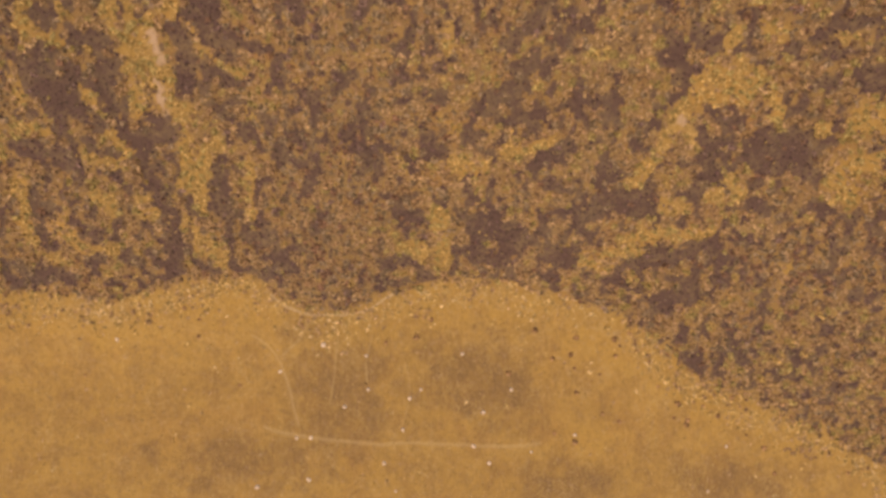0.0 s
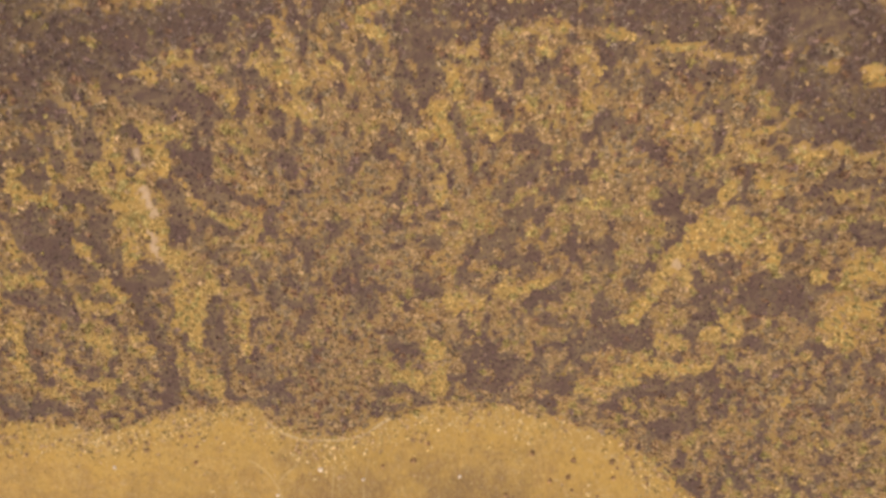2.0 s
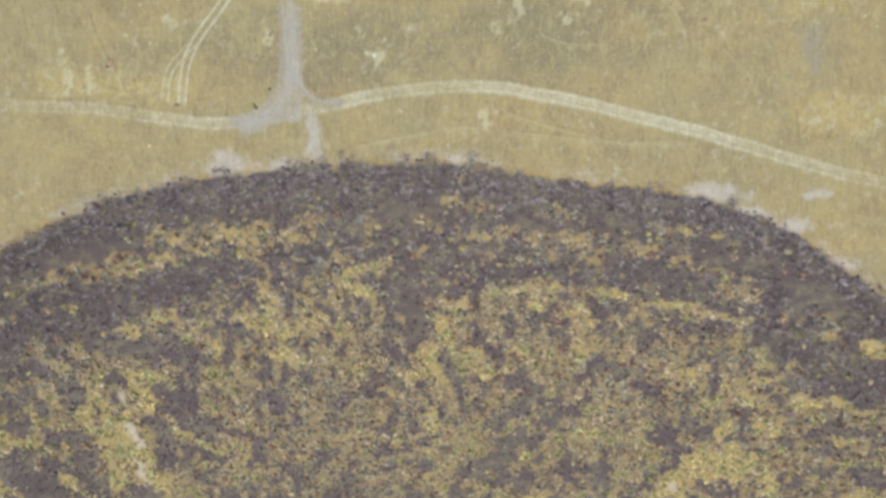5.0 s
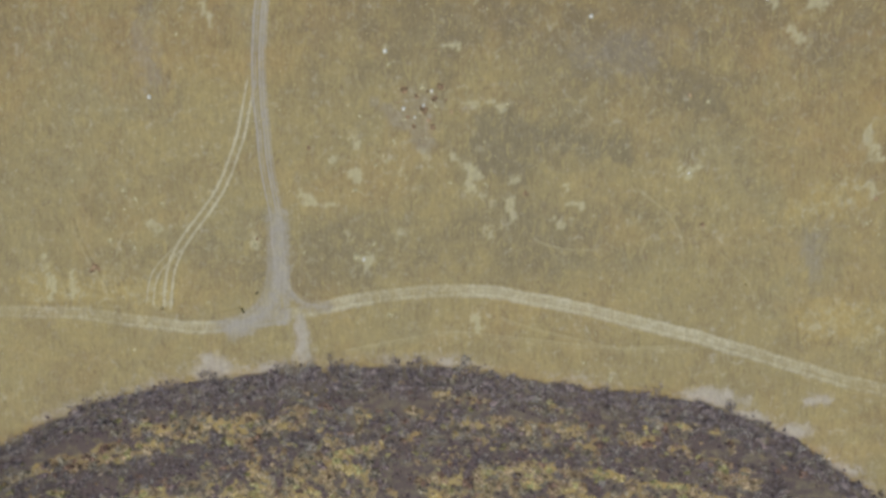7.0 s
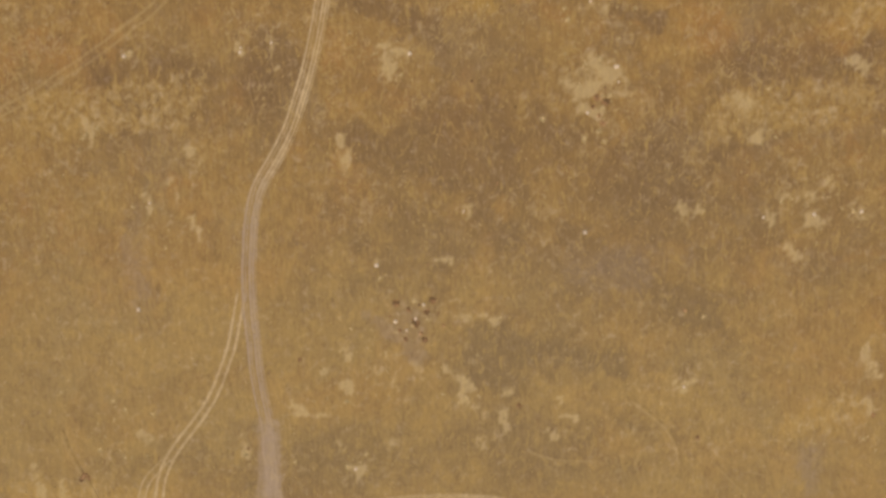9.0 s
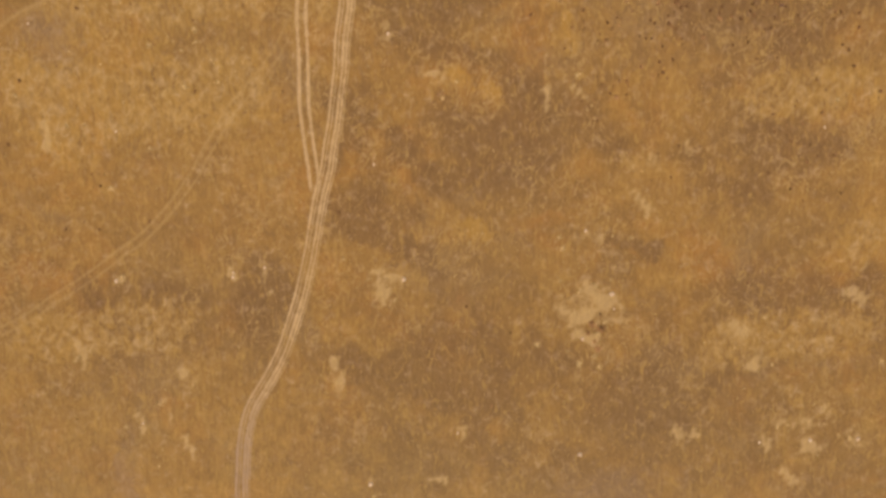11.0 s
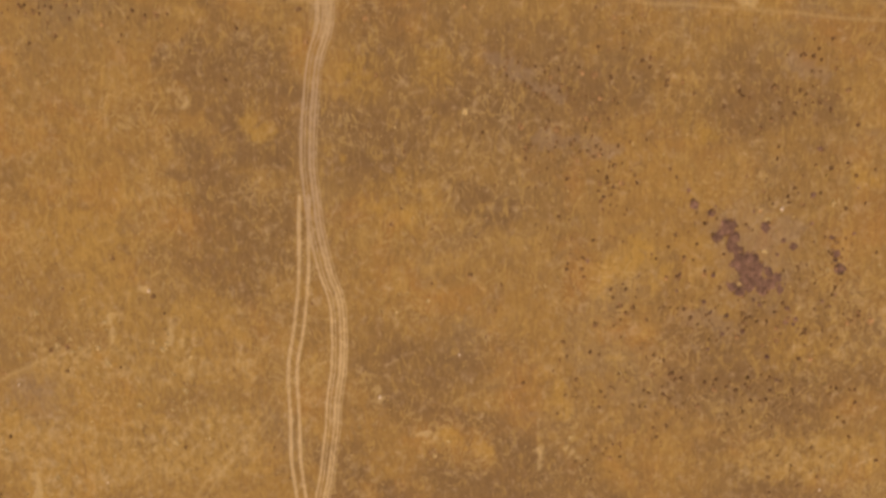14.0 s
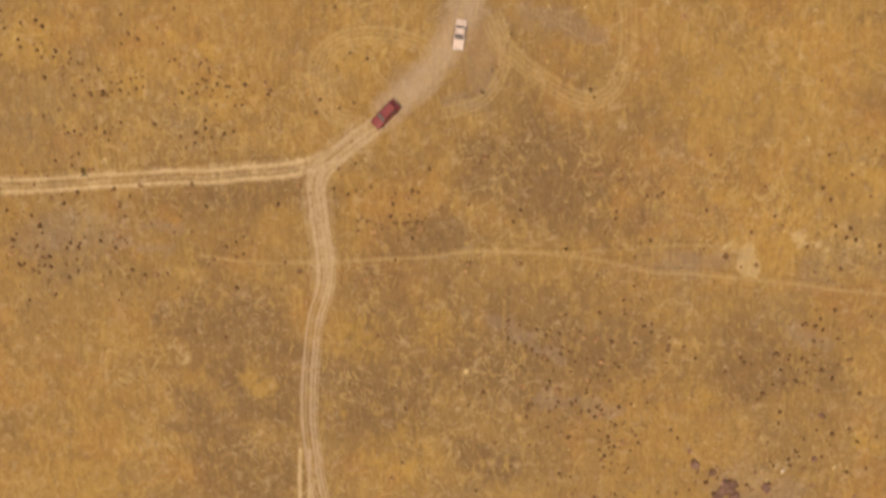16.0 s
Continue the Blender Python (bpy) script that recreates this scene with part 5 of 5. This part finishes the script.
def stems(bm, count, height, radius):
    """Thin leaning tapered stems that fork out from one root."""
    for k in range(count):
        a = 2 * math.pi * k / count + rng.uniform(-0.4, 0.4)
        lean = rng.uniform(0.1, 0.35)
        top = Vector((math.cos(a) * lean, math.sin(a) * lean, height * rng.uniform(0.7, 1.0)))
        foot = Vector((math.cos(a) * 0.05, math.sin(a) * 0.05, -0.12))
        rings = []
        for t, w in ((0, radius), (0.5, radius * 0.65), (1, radius * 0.2)):
            c = foot.lerp(top, t)
            rings.append([bm.verts.new(c + Vector((math.cos(q) * w, math.sin(q) * w, 0))) for q in (0, 2.1, 4.2)])
        for lo, hi in zip(rings, rings[1:]):
            for i in range(3):
                bm.faces.new((lo[i], lo[(i + 1) % 3], hi[(i + 1) % 3], hi[i]))
    return bm


def bush(name, label, category, group, mat, shape, count=5, height=0.8):
    root = new(name)
    tagged(root, label, category, group)
    part("trunk", stems(bmesh.new(), count, height, 0.05), MAT_STEM, root, "thin forking grey-brown trunk")
    part("crown", triangles(shape), mat, root)
    return root


def plant_out(kinds, places, low, high, flat=1.0):
    """Sets bushes out, each turned and sized on its own; the first of each kind is the original."""
    fresh = list(kinds)
    for n, (x, y) in enumerate(places):
        size = float(rng.uniform(low, high))
        m = pose(x, y, float(ground_z(x, y)), 0, 0, float(rng.uniform(0, 360)))
        k = kinds[n % len(kinds)]
        ob = k if k in fresh else copy_thing(k, m)
        if k in fresh:
            fresh.remove(k)
            ob.matrix_basis = m
        ob.scale = (size, size * float(rng.uniform(0.85, 1.15)), size * flat * float(rng.uniform(0.8, 1.2)))


def rim_shrubs():
    """The taller bare shrubs that stand along the rim of the bank, nearest to the meadow."""
    kinds = [bush("rim_shrub", "tall leafless purple-brown shrub on the rim of the bank", "shrub", "shrubs along the rim", MAT_RIM, np.concatenate([clump(12, 0.2, 1.1) * float(rng.uniform(0.45, 0.65)) + (0.5 * math.cos(2.1 * k), 0.5 * math.sin(2.1 * k), 0) for k in range(3)] + [plume(14, 0.95, 0.06) * (1, 1, 1.3), spray(70, 0.4, 0.14, 1.0, 0.1, 1.25)]), 5, 0.45) for _ in range(5)]
    xs = np.linspace(-84, 88, 150)
    places = []
    for row in range(2):
        for x in xs:
            px = x + rng.uniform(-0.5, 0.5)
            d = 0.5 + row * 2.0 + rng.uniform(0, 2.4) + 2.0 * max(0.0, float(lattice(px, 0, 9, 91)) - 0.55)
            places.append((px, float(rim_line(px)) - d))
    plant_out(kinds, places, 0.45, 1.05, 0.8)


rim_shrubs()

BUSH_VALLEY = ((-30, -21.6), (-3.6, -20.7), (-16.9, -27.6), (-7.8, -25.9), (27, -23.9), (32.3, -32.3), (38.8, -35.2), (39.1, -26), (46.4, -37), (50.7, -31.3), (51.8, -28.3), (47.2, -48.8), (52.3, -51.2), (39, -57.2), (39.4, -42.5), (63.1, -40.3), (68, -49.7), (72, -50.4), (76.3, -45.9), (80.5, -48.9), (71.7, -51.7), (94.3, -58.4), (88.9, -54.6), (84.4, -43.6), (86.9, -46.1), (98.7, -45), (101.2, -46.1), (102.6, -34.8))
BUSH_VALLEY_EAST = ((118.6, -65.6), (124.2, -64), (124.4, -51.8), (37.6, -31.1), (50.3, -26.3), (54.3, -24.6), (-105.5, -37.3), (-71.3, -25.5), (-60, -40.3), (-74.1, -16.9), (-70.3, -20.3), (19.4, -36.9), (32.9, -54.7), (73.5, -44.9), (97.8, -66.2), (69, -45.4), (60.5, -32.9), (65.6, -30.8), (122.6, -64.4), (124.9, -48.9), (-25.4, -18.3), (102, -48.5))
BUSH_SOUTH = ((6.4, 161.3), (-2.3, 154), (2.4, 148.6), (5, 149.5), (8, 152.9), (-15.9, 145.3), (49.4, 152.7), (21.5, 136.7), (51.9, 130.7), (42.1, 125.3), (34, 186.5), (35, 185.1), (35.9, 189.6), (14.3, 191.1), (21.4, 186.8), (18.3, 174.5), (-54.6, 125.1), (-63.8, 173.4), (-25.5, 129.7), (-0.2, 152.6), (4.8, 154.4), (8.9, 150.9), (80.6, 134.6), (59.3, 194.3))
BUSH_MID = ((48.6, 261.7), (51, 260.4), (51.9, 256.9), (53.9, 256.1), (56.3, 253.7), (57.9, 252.5), (57.2, 251), (55.4, 249.1), (59.1, 252.1), (55.6, 251.8), (54.2, 249.9), (59.6, 250.1), (62.4, 255.4), (58.4, 258.2), (68.2, 254.4), (68.8, 252.1), (62.3, 244.9), (64.8, 243.3), (61, 241.8), (56, 245.9), (39.8, 235.8), (37.8, 233.8), (35.1, 244.5), (38.6, 247.2), (44.7, 247), (45, 251.3), (42.4, 245.1), (31, 239.7))
BUSH_MID_EAST = ((46.4, 236.9), (50.4, 231.8), (52.7, 234.3), (55.4, 242.4), (35.6, 225.3), (37.8, 223.5), (41.4, 227.8), (66, 238.9), (70.6, 244.3), (47.3, 253.6), (46.6, 251.3), (73.6, 244.6), (-46.2, 241.6), (-43.8, 242.2), (-30, 249.7), (-43.3, 251), (-53.8, 238.2), (5.7, 259.6), (0.3, 255.8), (17, 252.1), (60.9, 243.8), (62.6, 246.1), (59.1, 241.1), (47.9, 246.9), (43.5, 236.6), (54.1, 243.6))
BUSH_NORTH = ((58.9, 277.4), (63.9, 275.9), (65.7, 275.4), (67.2, 275.9), (68.6, 276.6), (60.2, 273.3), (61.7, 273.7), (58.7, 273), (35.3, 273.5), (34.5, 279.7), (36.8, 279.3), (32.9, 280.1), (30.6, 280.2), (28.6, 279.5), (24.3, 273), (25.1, 269.8), (29.4, 272.5), (31.4, 270.4), (32.2, 268.1), (33.8, 267.6), (35.3, 268.8), (58, 263.2), (55.6, 265.3), (48.4, 262.2), (51.1, 260.6), (57.7, 260.5), (68.2, 255.9), (68.5, 252.3), (62.5, 255.6))
BUSH_NORTH_EAST = ((58.9, 258.4), (63.4, 261.2), (46.1, 257.4), (47.4, 254.1), (50.3, 251.6), (51.8, 290.9), (37.1, 287.3), (40.9, 287.5), (17.1, 290.5), (16.7, 289.4), (2.9, 288.2), (2, 296.6), (7.4, 293.8), (10.2, 296.3), (10.5, 295.2), (-16.6, 295.6), (-42.3, 292.4), (-45, 290.2), (-39.2, 291.2), (-46.6, 293.7), (-26.5, 289.7), (-34.3, 288.4), (-5.6, 285.4), (53.6, 280.8), (44.5, 278.7), (27.5, 277.2), (38.5, 264.8), (35.4, 264.8), (2.8, 273))
BUSH_FAR = ((1.6, 324.3), (2.6, 296.9), (4.1, 295.1), (8.8, 297.4), (10.7, 295.8), (-0.3, 303.7), (-5.8, 301.5), (-9.8, 315.1), (-9.1, 314.3), (-23, 313.2), (-27.8, 301.9), (-31.1, 299.6), (-34.6, 304.3), (-40.5, 300.6), (-20.7, 302.1), (-42.5, 296.7), (-36.3, 295), (-31.5, 294.9), (-6.4, 289.8), (48.8, 292.1), (51.8, 291.3), (37.7, 302.5), (34.7, 302.2), (45.3, 322.2), (70.2, 306.5), (-31.5, 314.1), (-37.3, 318), (-42.4, 309.8), (21.3, 316.5), (36.8, 315.3), (55.9, 289.7), (33.5, 273.8), (35.4, 276.6), (25.7, 278.3), (29.6, 280.6), (30.3, 283), (19.7, 304.8), (7.3, 300.1), (12, 303.4), (-41, 287.1), (-37.5, 290.3), (-18.2, 291.6), (-43.9, 290.4), (-46.9, 292.8), (-28.3, 289.3))
STONE_VALLEY = ((-22.1, -41.6), (-22.6, -31.4), (-40, -68.1), (-39.1, -55.9), (-48, -36.1), (9, -58.4), (13.7, -63.4), (26.1, -60), (5.7, -31), (-34.9, -28), (-11.9, -53.4), (-43.3, -55.9), (-9.9, -44.2), (-39.5, -68.4), (83.4, -58.1), (78.4, -71.7), (-14, -71.7), (-6.5, -41.6), (11.9, -48.3), (-55, -70.4), (-93.9, -26), (-17.4, -63.4), (-29.1, -46.7), (20.2, -41.6), (39, -55))
STONE_SOUTH = ((-23.4, 197.4), (-42.5, 196.4), (32.7, 166.1), (37.9, 192.9), (38.1, 190.4), (61.8, 168), (69.9, 168.3), (77.3, 168.6), (-39.9, 172.4), (-2.2, 161.3), (-18.3, 198.1), (-43, 154.5), (0.7, 151.6), (2.6, 150.1), (4.1, 152), (5.6, 154.4), (-6.9, 125.8), (33.1, 185.6), (12.6, 170), (49.4, 139.6), (4.3, 195.8))
STONE_NORTH = ((-40.2, 220.1), (-23.5, 196.7), (3.1, 233.6), (37.6, 192.8), (-30.6, 250.5), (33.5, 203.1), (69.4, 218.2), (15.2, 240.1), (60.6, 260.7), (-51.9, 236.4), (0.1, 214.2))


def meadow_bushes():
    kinds = [bush("low_bush", "small dark brown leafless bush in dry grass", "bush", "scattered bushes", MAT_BUSH, np.concatenate((clump(24, 0.22, 0.7), spray(20, 0.3, 0.15, 0.8))), 5, 0.35) for _ in range(4)]
    plant_out(kinds, (*BUSH_VALLEY, *BUSH_VALLEY_EAST), 0.5, 0.98, 0.6)
    more = [bush("low_bush", "small dark brown leafless bush in dry grass", "bush", "scattered bushes", MAT_BUSH, np.concatenate((clump(24, 0.22, 0.7), spray(20, 0.3, 0.15, 0.8))), 5, 0.35) for _ in range(4)]
    plum = [bush("low_bush", "plum-brown leafless bush in a close clump", "bush", "scattered bushes", MAT_PLUM, np.concatenate((clump(24, 0.22, 0.8), spray(30, 0.35, 0.15, 0.9))), 5, 0.4) for _ in range(3)]
    close = [(57.4 + float(rng.normal(0, 1.0)) + k, 251.6 - 0.9 * k + float(rng.normal(0, 0.75))) for k in np.linspace(-2.2, 2.2, 34)]
    trail = [(52.4 + 3.6 * k + float(rng.normal(0, 0.7)), 259.6 - 7.0 * k + float(rng.normal(0, 0.7))) for k in np.linspace(0, 1, 14)]
    around = [(58.5 + float(rng.normal(0, 7.5)), 251.5 + float(rng.normal(0, 7.0))) for _ in range(46)]
    plant_out(plum, (*BUSH_MID[:16], *close, *trail), 0.5, 0.95, 0.4)
    plant_out([bush("low_bush", "small plum-brown leafless bush on bare soil", "bush", "scattered bushes", MAT_PLUM, np.concatenate((clump(20, 0.22, 0.8), spray(20, 0.35, 0.15, 0.9))), 5, 0.4) for _ in range(2)], around, 0.2, 0.45, 0.6)
    plant_out([bush("low_bush", "dark brown leafless bush among pale grass tussocks", "bush", "scattered bushes", MAT_BUSH, np.concatenate((clump(24, 0.22, 0.7), spray(24, 0.3, 0.15, 0.8))), 5, 0.35) for _ in range(3)], ((-54.3, 125.4), (-53.6, 124.9), (-54.9, 124.7), (4.2, 151.4), (6.1, 153.2), (1.4, 150.1), (3.0, 153.6), (7.2, 155.1), (5.6, 148.4), (0.9, 154.8), (36.1, 187.2), (34.6, 188.0), (35.6, 183.9)), 0.4, 0.75, 0.6)
    plant_out(more, (*BUSH_SOUTH, *BUSH_MID[16:], *BUSH_MID_EAST, *BUSH_NORTH_EAST, *BUSH_NORTH, *BUSH_FAR), 0.22, 0.48, 0.6)


meadow_bushes()


def low_scrub():
    """Countless ankle-high dark scrub plants between the bushes."""
    x, y = jittered(-75, 85, 205, 330, 0.85)
    where = spots(x, y, ((55, 250, 24, 30, 0), (38, 268, 22, 20, 0), (66, 228, 12, 14, 0), (62, 275, 18, 14, 0), (0, 296, 70, 14, 0), (-30, 310, 30, 18, 0)))
    keep = rng.uniform(0, 1, len(x)) < 0.25 * where * smooth(0.33, 0.66, cloud(x, y, 7, 101)) + 0.62 * drawn(x, y, HEATH) * smooth(0.30, 0.62, cloud(x, y, 4, 247)) + 0.006
    x, y = x[keep], y[keep]
    size = 0.13 + 0.32 * rng.uniform(0, 1, len(x)) ** 2.2
    strew("low_dark_scrub", "sparse ankle-high dark scrub in dry grass", "scrub", x, y, size, size, [np.concatenate((crown(0, 0.2, 0.8), spray(10, 0.6, 0.3, 0.9))) for _ in range(6)], MAT_HEATH, 0.01)


low_scrub()


def stone(seed):
    """A rough boulder of radius 1 with broken faces, flat underneath."""
    bm = bmesh.new()
    bmesh.ops.create_icosphere(bm, subdivisions=2, radius=1.0)
    for v in bm.verts:
        n = noise.noise(v.co * 1.3 + Vector((seed * 7.1, 0, 0)))
        v.co *= 1 + 0.4 * n
        v.co.z = max(v.co.z * 0.7, -0.25)
    return bm


def stones():
    shapes = []
    for k in range(5):
        ob = part("stone", stone(k), MAT_STONE, None)
        shapes.append(tagged(ob, "pale weathered stone lying in dry grass", "stone", "pale stones"))
    plant_out(shapes, STONE_VALLEY, 0.42, 0.75)
    more = [tagged(part("stone", stone(k + 9), MAT_STONE, None), "small pale stone lying in dry grass", "stone", "pale stones") for k in range(5)]
    plant_out(more, (*STONE_SOUTH, *STONE_NORTH), 0.18, 0.36)


stones()


# ---- the two parked cars ----
def loft(rings, cap=True):
    """A skin over rings of equally many corners."""
    bm = bmesh.new()
    vs = [[bm.verts.new(p) for p in r] for r in rings]
    n = len(vs[0])
    for a, b in zip(vs, vs[1:]):
        for i in range(n):
            bm.faces.new((a[i], a[(i + 1) % n], b[(i + 1) % n], b[i]))
    if cap:
        bm.faces.new(vs[0][::-1])
        bm.faces.new(vs[-1])
    bmesh.ops.recalc_face_normals(bm, faces=bm.faces)
    return bm


def slab(corners, thick):
    """A pane with thickness from four corners."""
    a, b, c, d = (Vector(p) for p in corners)
    n = (b - a).cross(d - a).normalized() * thick
    return loft([[a, b, c, d], [a + n, b + n, c + n, d + n]])


def box(x, y, z, sx, sy, sz, bevel=0.02):
    bm = bmesh.new()
    bmesh.ops.create_cube(bm, size=1.0, matrix=Matrix.Translation((x, y, z)) @ Matrix.Diagonal((sx, sy, sz, 1)))
    bmesh.ops.bevel(bm, geom=bm.edges[:], offset=bevel, segments=2, affect="EDGES")
    return bm


def drum(x, y, z, r, w, inner=0.0, sides=20):
    """A wheel or tyre lying across the car."""
    rings = []
    prof = ((inner, -w / 2), (r * 0.93, -w / 2), (r, -w / 3), (r, w / 3), (r * 0.93, w / 2), (inner, w / 2))
    for k in range(sides):
        a = 2 * math.pi * k / sides
        rings.append([(x + t, y + math.cos(a) * q, z + math.sin(a) * q) for q, t in prof])
    return loft([*rings, rings[0]], cap=False)


MAT_GLASS = plain_material("dark_car_glass", (0.03, 0.035, 0.04), 0.08, spec=0.6, vary=0.05)
MAT_SCREEN = plain_material("dusty_windscreen", (0.17, 0.15, 0.145), 0.12, spec=0.6, vary=0.1)
MAT_RUBBER = plain_material("dusty_rubber", (0.045, 0.04, 0.035), 0.9, spec=0.2)
MAT_STEEL = plain_material("dull_steel_rim", (0.45, 0.44, 0.42), 0.45, 0.8)
MAT_CHROME = plain_material("dull_chrome", (0.6, 0.6, 0.6), 0.3, 0.9)
MAT_TRIM = plain_material("black_plastic", (0.035, 0.035, 0.035), 0.6)
MAT_LENS = plain_material("clear_lamp_lens", (0.7, 0.7, 0.68), 0.15, spec=0.6)
MAT_TAIL = plain_material("red_lamp_lens", (0.35, 0.02, 0.02), 0.2, spec=0.6)
MAT_WHITE = plain_material("dusty_white_paint", (0.68, 0.57, 0.50), 0.4, spec=0.5, vary=0.05, scale=3)
MAT_RED = plain_material("dusty_red_paint", (0.24, 0.026, 0.036), 0.35, spec=0.5, vary=0.12, scale=3)


def car(name, label, coat, at, heading, L, W, nose, tail, roof, h, sedan=True):
    """A car whose nose points along +y of its own: nose and tail are the lengths of bonnet and boot."""
    root = tagged(new(name), label, "car", "cars on the meadow")
    hw, deck, sill = W / 2, 0.88 if sedan else 0.98, 0.26
    f, r = L / 2, -L / 2

    def section(y, w, top, crown=0.03):
        return [(-w * 0.92, y, sill), (-w, y, sill + 0.14), (-w, y, 0.62), (-w * 0.95, y, top - 0.05), (-w * 0.86, y, top), (0, y, top + crown),
                (w * 0.86, y, top), (w * 0.95, y, top - 0.05), (w, y, 0.62), (w, y, sill + 0.14), (w * 0.92, y, sill)]
    rows = [(r, hw * 0.90, deck - 0.1), (r + 0.1, hw * 0.95, deck - 0.02), (r + 0.5, hw, deck), (r + tail, hw, deck + 0.02), (0, hw, deck + 0.02), (f - nose, hw, deck + 0.02),
            (f - 0.5, hw * 0.98, deck - 0.08), (f - 0.12, hw * 0.94, deck - 0.13), (f, hw * 0.88, deck - 0.22)]
    body = part("body", loft([section(*q) for q in rows]), coat, root)
    for fc in body.data.polygons:
        fc.use_smooth = False
    # cabin
    y0, y1 = r + tail, f - nose
    b0, b1 = (y0 + 0.40 if sedan else y0 + 0.22), y1 - 0.62
    rw, top = hw * 0.76, h
    base = [(-hw * 0.9, y0, deck), (hw * 0.9, y0, deck), (hw * 0.9, y1, deck), (-hw * 0.9, y1, deck)]
    mid = [(-rw, b0, top - 0.06), (rw, b0, top - 0.06), (rw, b1, top - 0.06), (-rw, b1, top - 0.06)]
    up = [(-rw * 0.9, b0 + 0.08, top), (rw * 0.9, b0 + 0.08, top), (rw * 0.9, b1 - 0.08, top), (-rw * 0.9, b1 - 0.08, top)]
    part("cabin", loft([base, mid, up]), coat, root)

    def on(a, b, c, d, u0, u1, v0, v1, lift):
        a, b, c, d = (Vector(q) for q in (a, b, c, d))
        pts = [a.lerp(b, u).lerp(d.lerp(c, u), v) for u, v in ((u0, v0), (u1, v0), (u1, v1), (u0, v1))]
        n = (pts[1] - pts[0]).cross(pts[3] - pts[0]).normalized()
        return [p + n * lift for p in pts]
    part("windscreen", slab(on(base[2], base[3], mid[3], mid[2], 0.06, 0.94, 0.08, 0.94, 0.004), 0.012), MAT_SCREEN, root, "dusty grey-blue windscreen")
    part("rear_window", slab(on(base[0], base[1], mid[1], mid[0], 0.08, 0.92, 0.12, 0.92, 0.004), 0.012), MAT_GLASS, root, "dark rear window")
    for sgn in (0, 1):
        q = (base[1], base[2], mid[2], mid[1]) if sgn else (base[3], base[0], mid[0], mid[3])
        for u0, u1 in ((0.08, 0.46), (0.52, 0.92)):
            part("side_window", slab(on(*q, u0, u1, 0.15, 0.9, 0.004), 0.01), MAT_GLASS, root, "dark side window")
    wr = 0.30 if sedan else 0.35
    for sx in (-1, 1):
        for wy in (f - 0.78, r + 0.80):
            tyre_at = (sx * (hw - 0.08), wy, wr)
            wheel = part("wheel", drum(*tyre_at, wr * 0.62, 0.13), MAT_STEEL, root, "dull steel wheel")
            part("tyre", drum(*tyre_at, wr, 0.2, wr * 0.6), MAT_RUBBER, wheel, "dusty black tyre")
            part("hub", drum(tyre_at[0] + sx * 0.04, wy, wr, wr * 0.2, 0.1), MAT_CHROME, wheel, "dull chrome hub")
        part("headlight", box(sx * (hw - 0.3), f - 0.02, 0.58, 0.3, 0.08, 0.14), MAT_LENS, root, "clear headlight")
        part("tail_light", box(sx * (hw - 0.25), r + 0.01, 0.62, 0.28, 0.06, 0.16), MAT_TAIL, root, "red tail light")
        mirror = part("mirror", box(sx * (hw + 0.08), y1 - 0.35, deck + 0.1, 0.16, 0.1, 0.1), MAT_TRIM, root, "black door mirror")
        part("mirror_arm", box(sx * (hw - 0.01), y1 - 0.33, deck + 0.06, 0.1, 0.05, 0.04, 0.008), MAT_TRIM, mirror)
        for hy in (0.0, -0.95):
            part("door_handle", box(sx * (hw + 0.005), hy + 0.15, 0.72, 0.025, 0.14, 0.03, 0.006), MAT_CHROME, root, "dull chrome door handle")
    part("bumper", box(0, f + 0.03, 0.42, W * 0.94, 0.12, 0.14, 0.03), MAT_CHROME if sedan else MAT_TRIM, root, "front bumper")
    part("bumper", box(0, r - 0.03, 0.42, W * 0.94, 0.12, 0.14, 0.03), MAT_CHROME if sedan else MAT_TRIM, root, "rear bumper")
    part("grille", box(0, f - 0.01, 0.58, W * 0.42, 0.05, 0.12, 0.01), MAT_TRIM, root, "black grille")
    part("number_plate", box(0, r - 0.09, 0.44, 0.5, 0.02, 0.11, 0.004), MAT_WHITE, root, "plain pale plate")
    for sx in (-1, 1):
        part("wiper", box(sx * 0.25, y1 + 0.01, deck + 0.045, 0.5, 0.025, 0.02, 0.006), MAT_TRIM, root, "black wiper")
    if not sedan:
        for sx in (-1, 1):
            part("roof_rail", box(sx * rw * 0.82, (b0 + b1) / 2, top + 0.03, 0.04, (b1 - b0) * 0.8, 0.04, 0.01), MAT_TRIM, root, "black roof rail")
    x, y = at
    e = 1.2
    c, s = math.cos(radians(heading)), math.sin(radians(heading))
    fz = float(ground_z(x - s * e, y + c * e))
    bz = float(ground_z(x + s * e, y - c * e))
    root.matrix_basis = pose(x, y, (fz + bz) / 2 + 0.06, math.degrees(math.atan2(fz - bz, 2 * e)), 0, heading)


car("white_sedan", "dusty white four-door sedan standing on the dirt track", MAT_WHITE, (16.4, 320.7), 170.5, 3.72, 1.52, 1.15, 0.82, 0, 1.42)
car("red_car", "dark red estate car with grey windscreen standing on the dirt track", MAT_RED, (6.4, 310.7), 133, 4.1, 1.66, 1.08, 0.28, 0, 1.62, sedan=False)
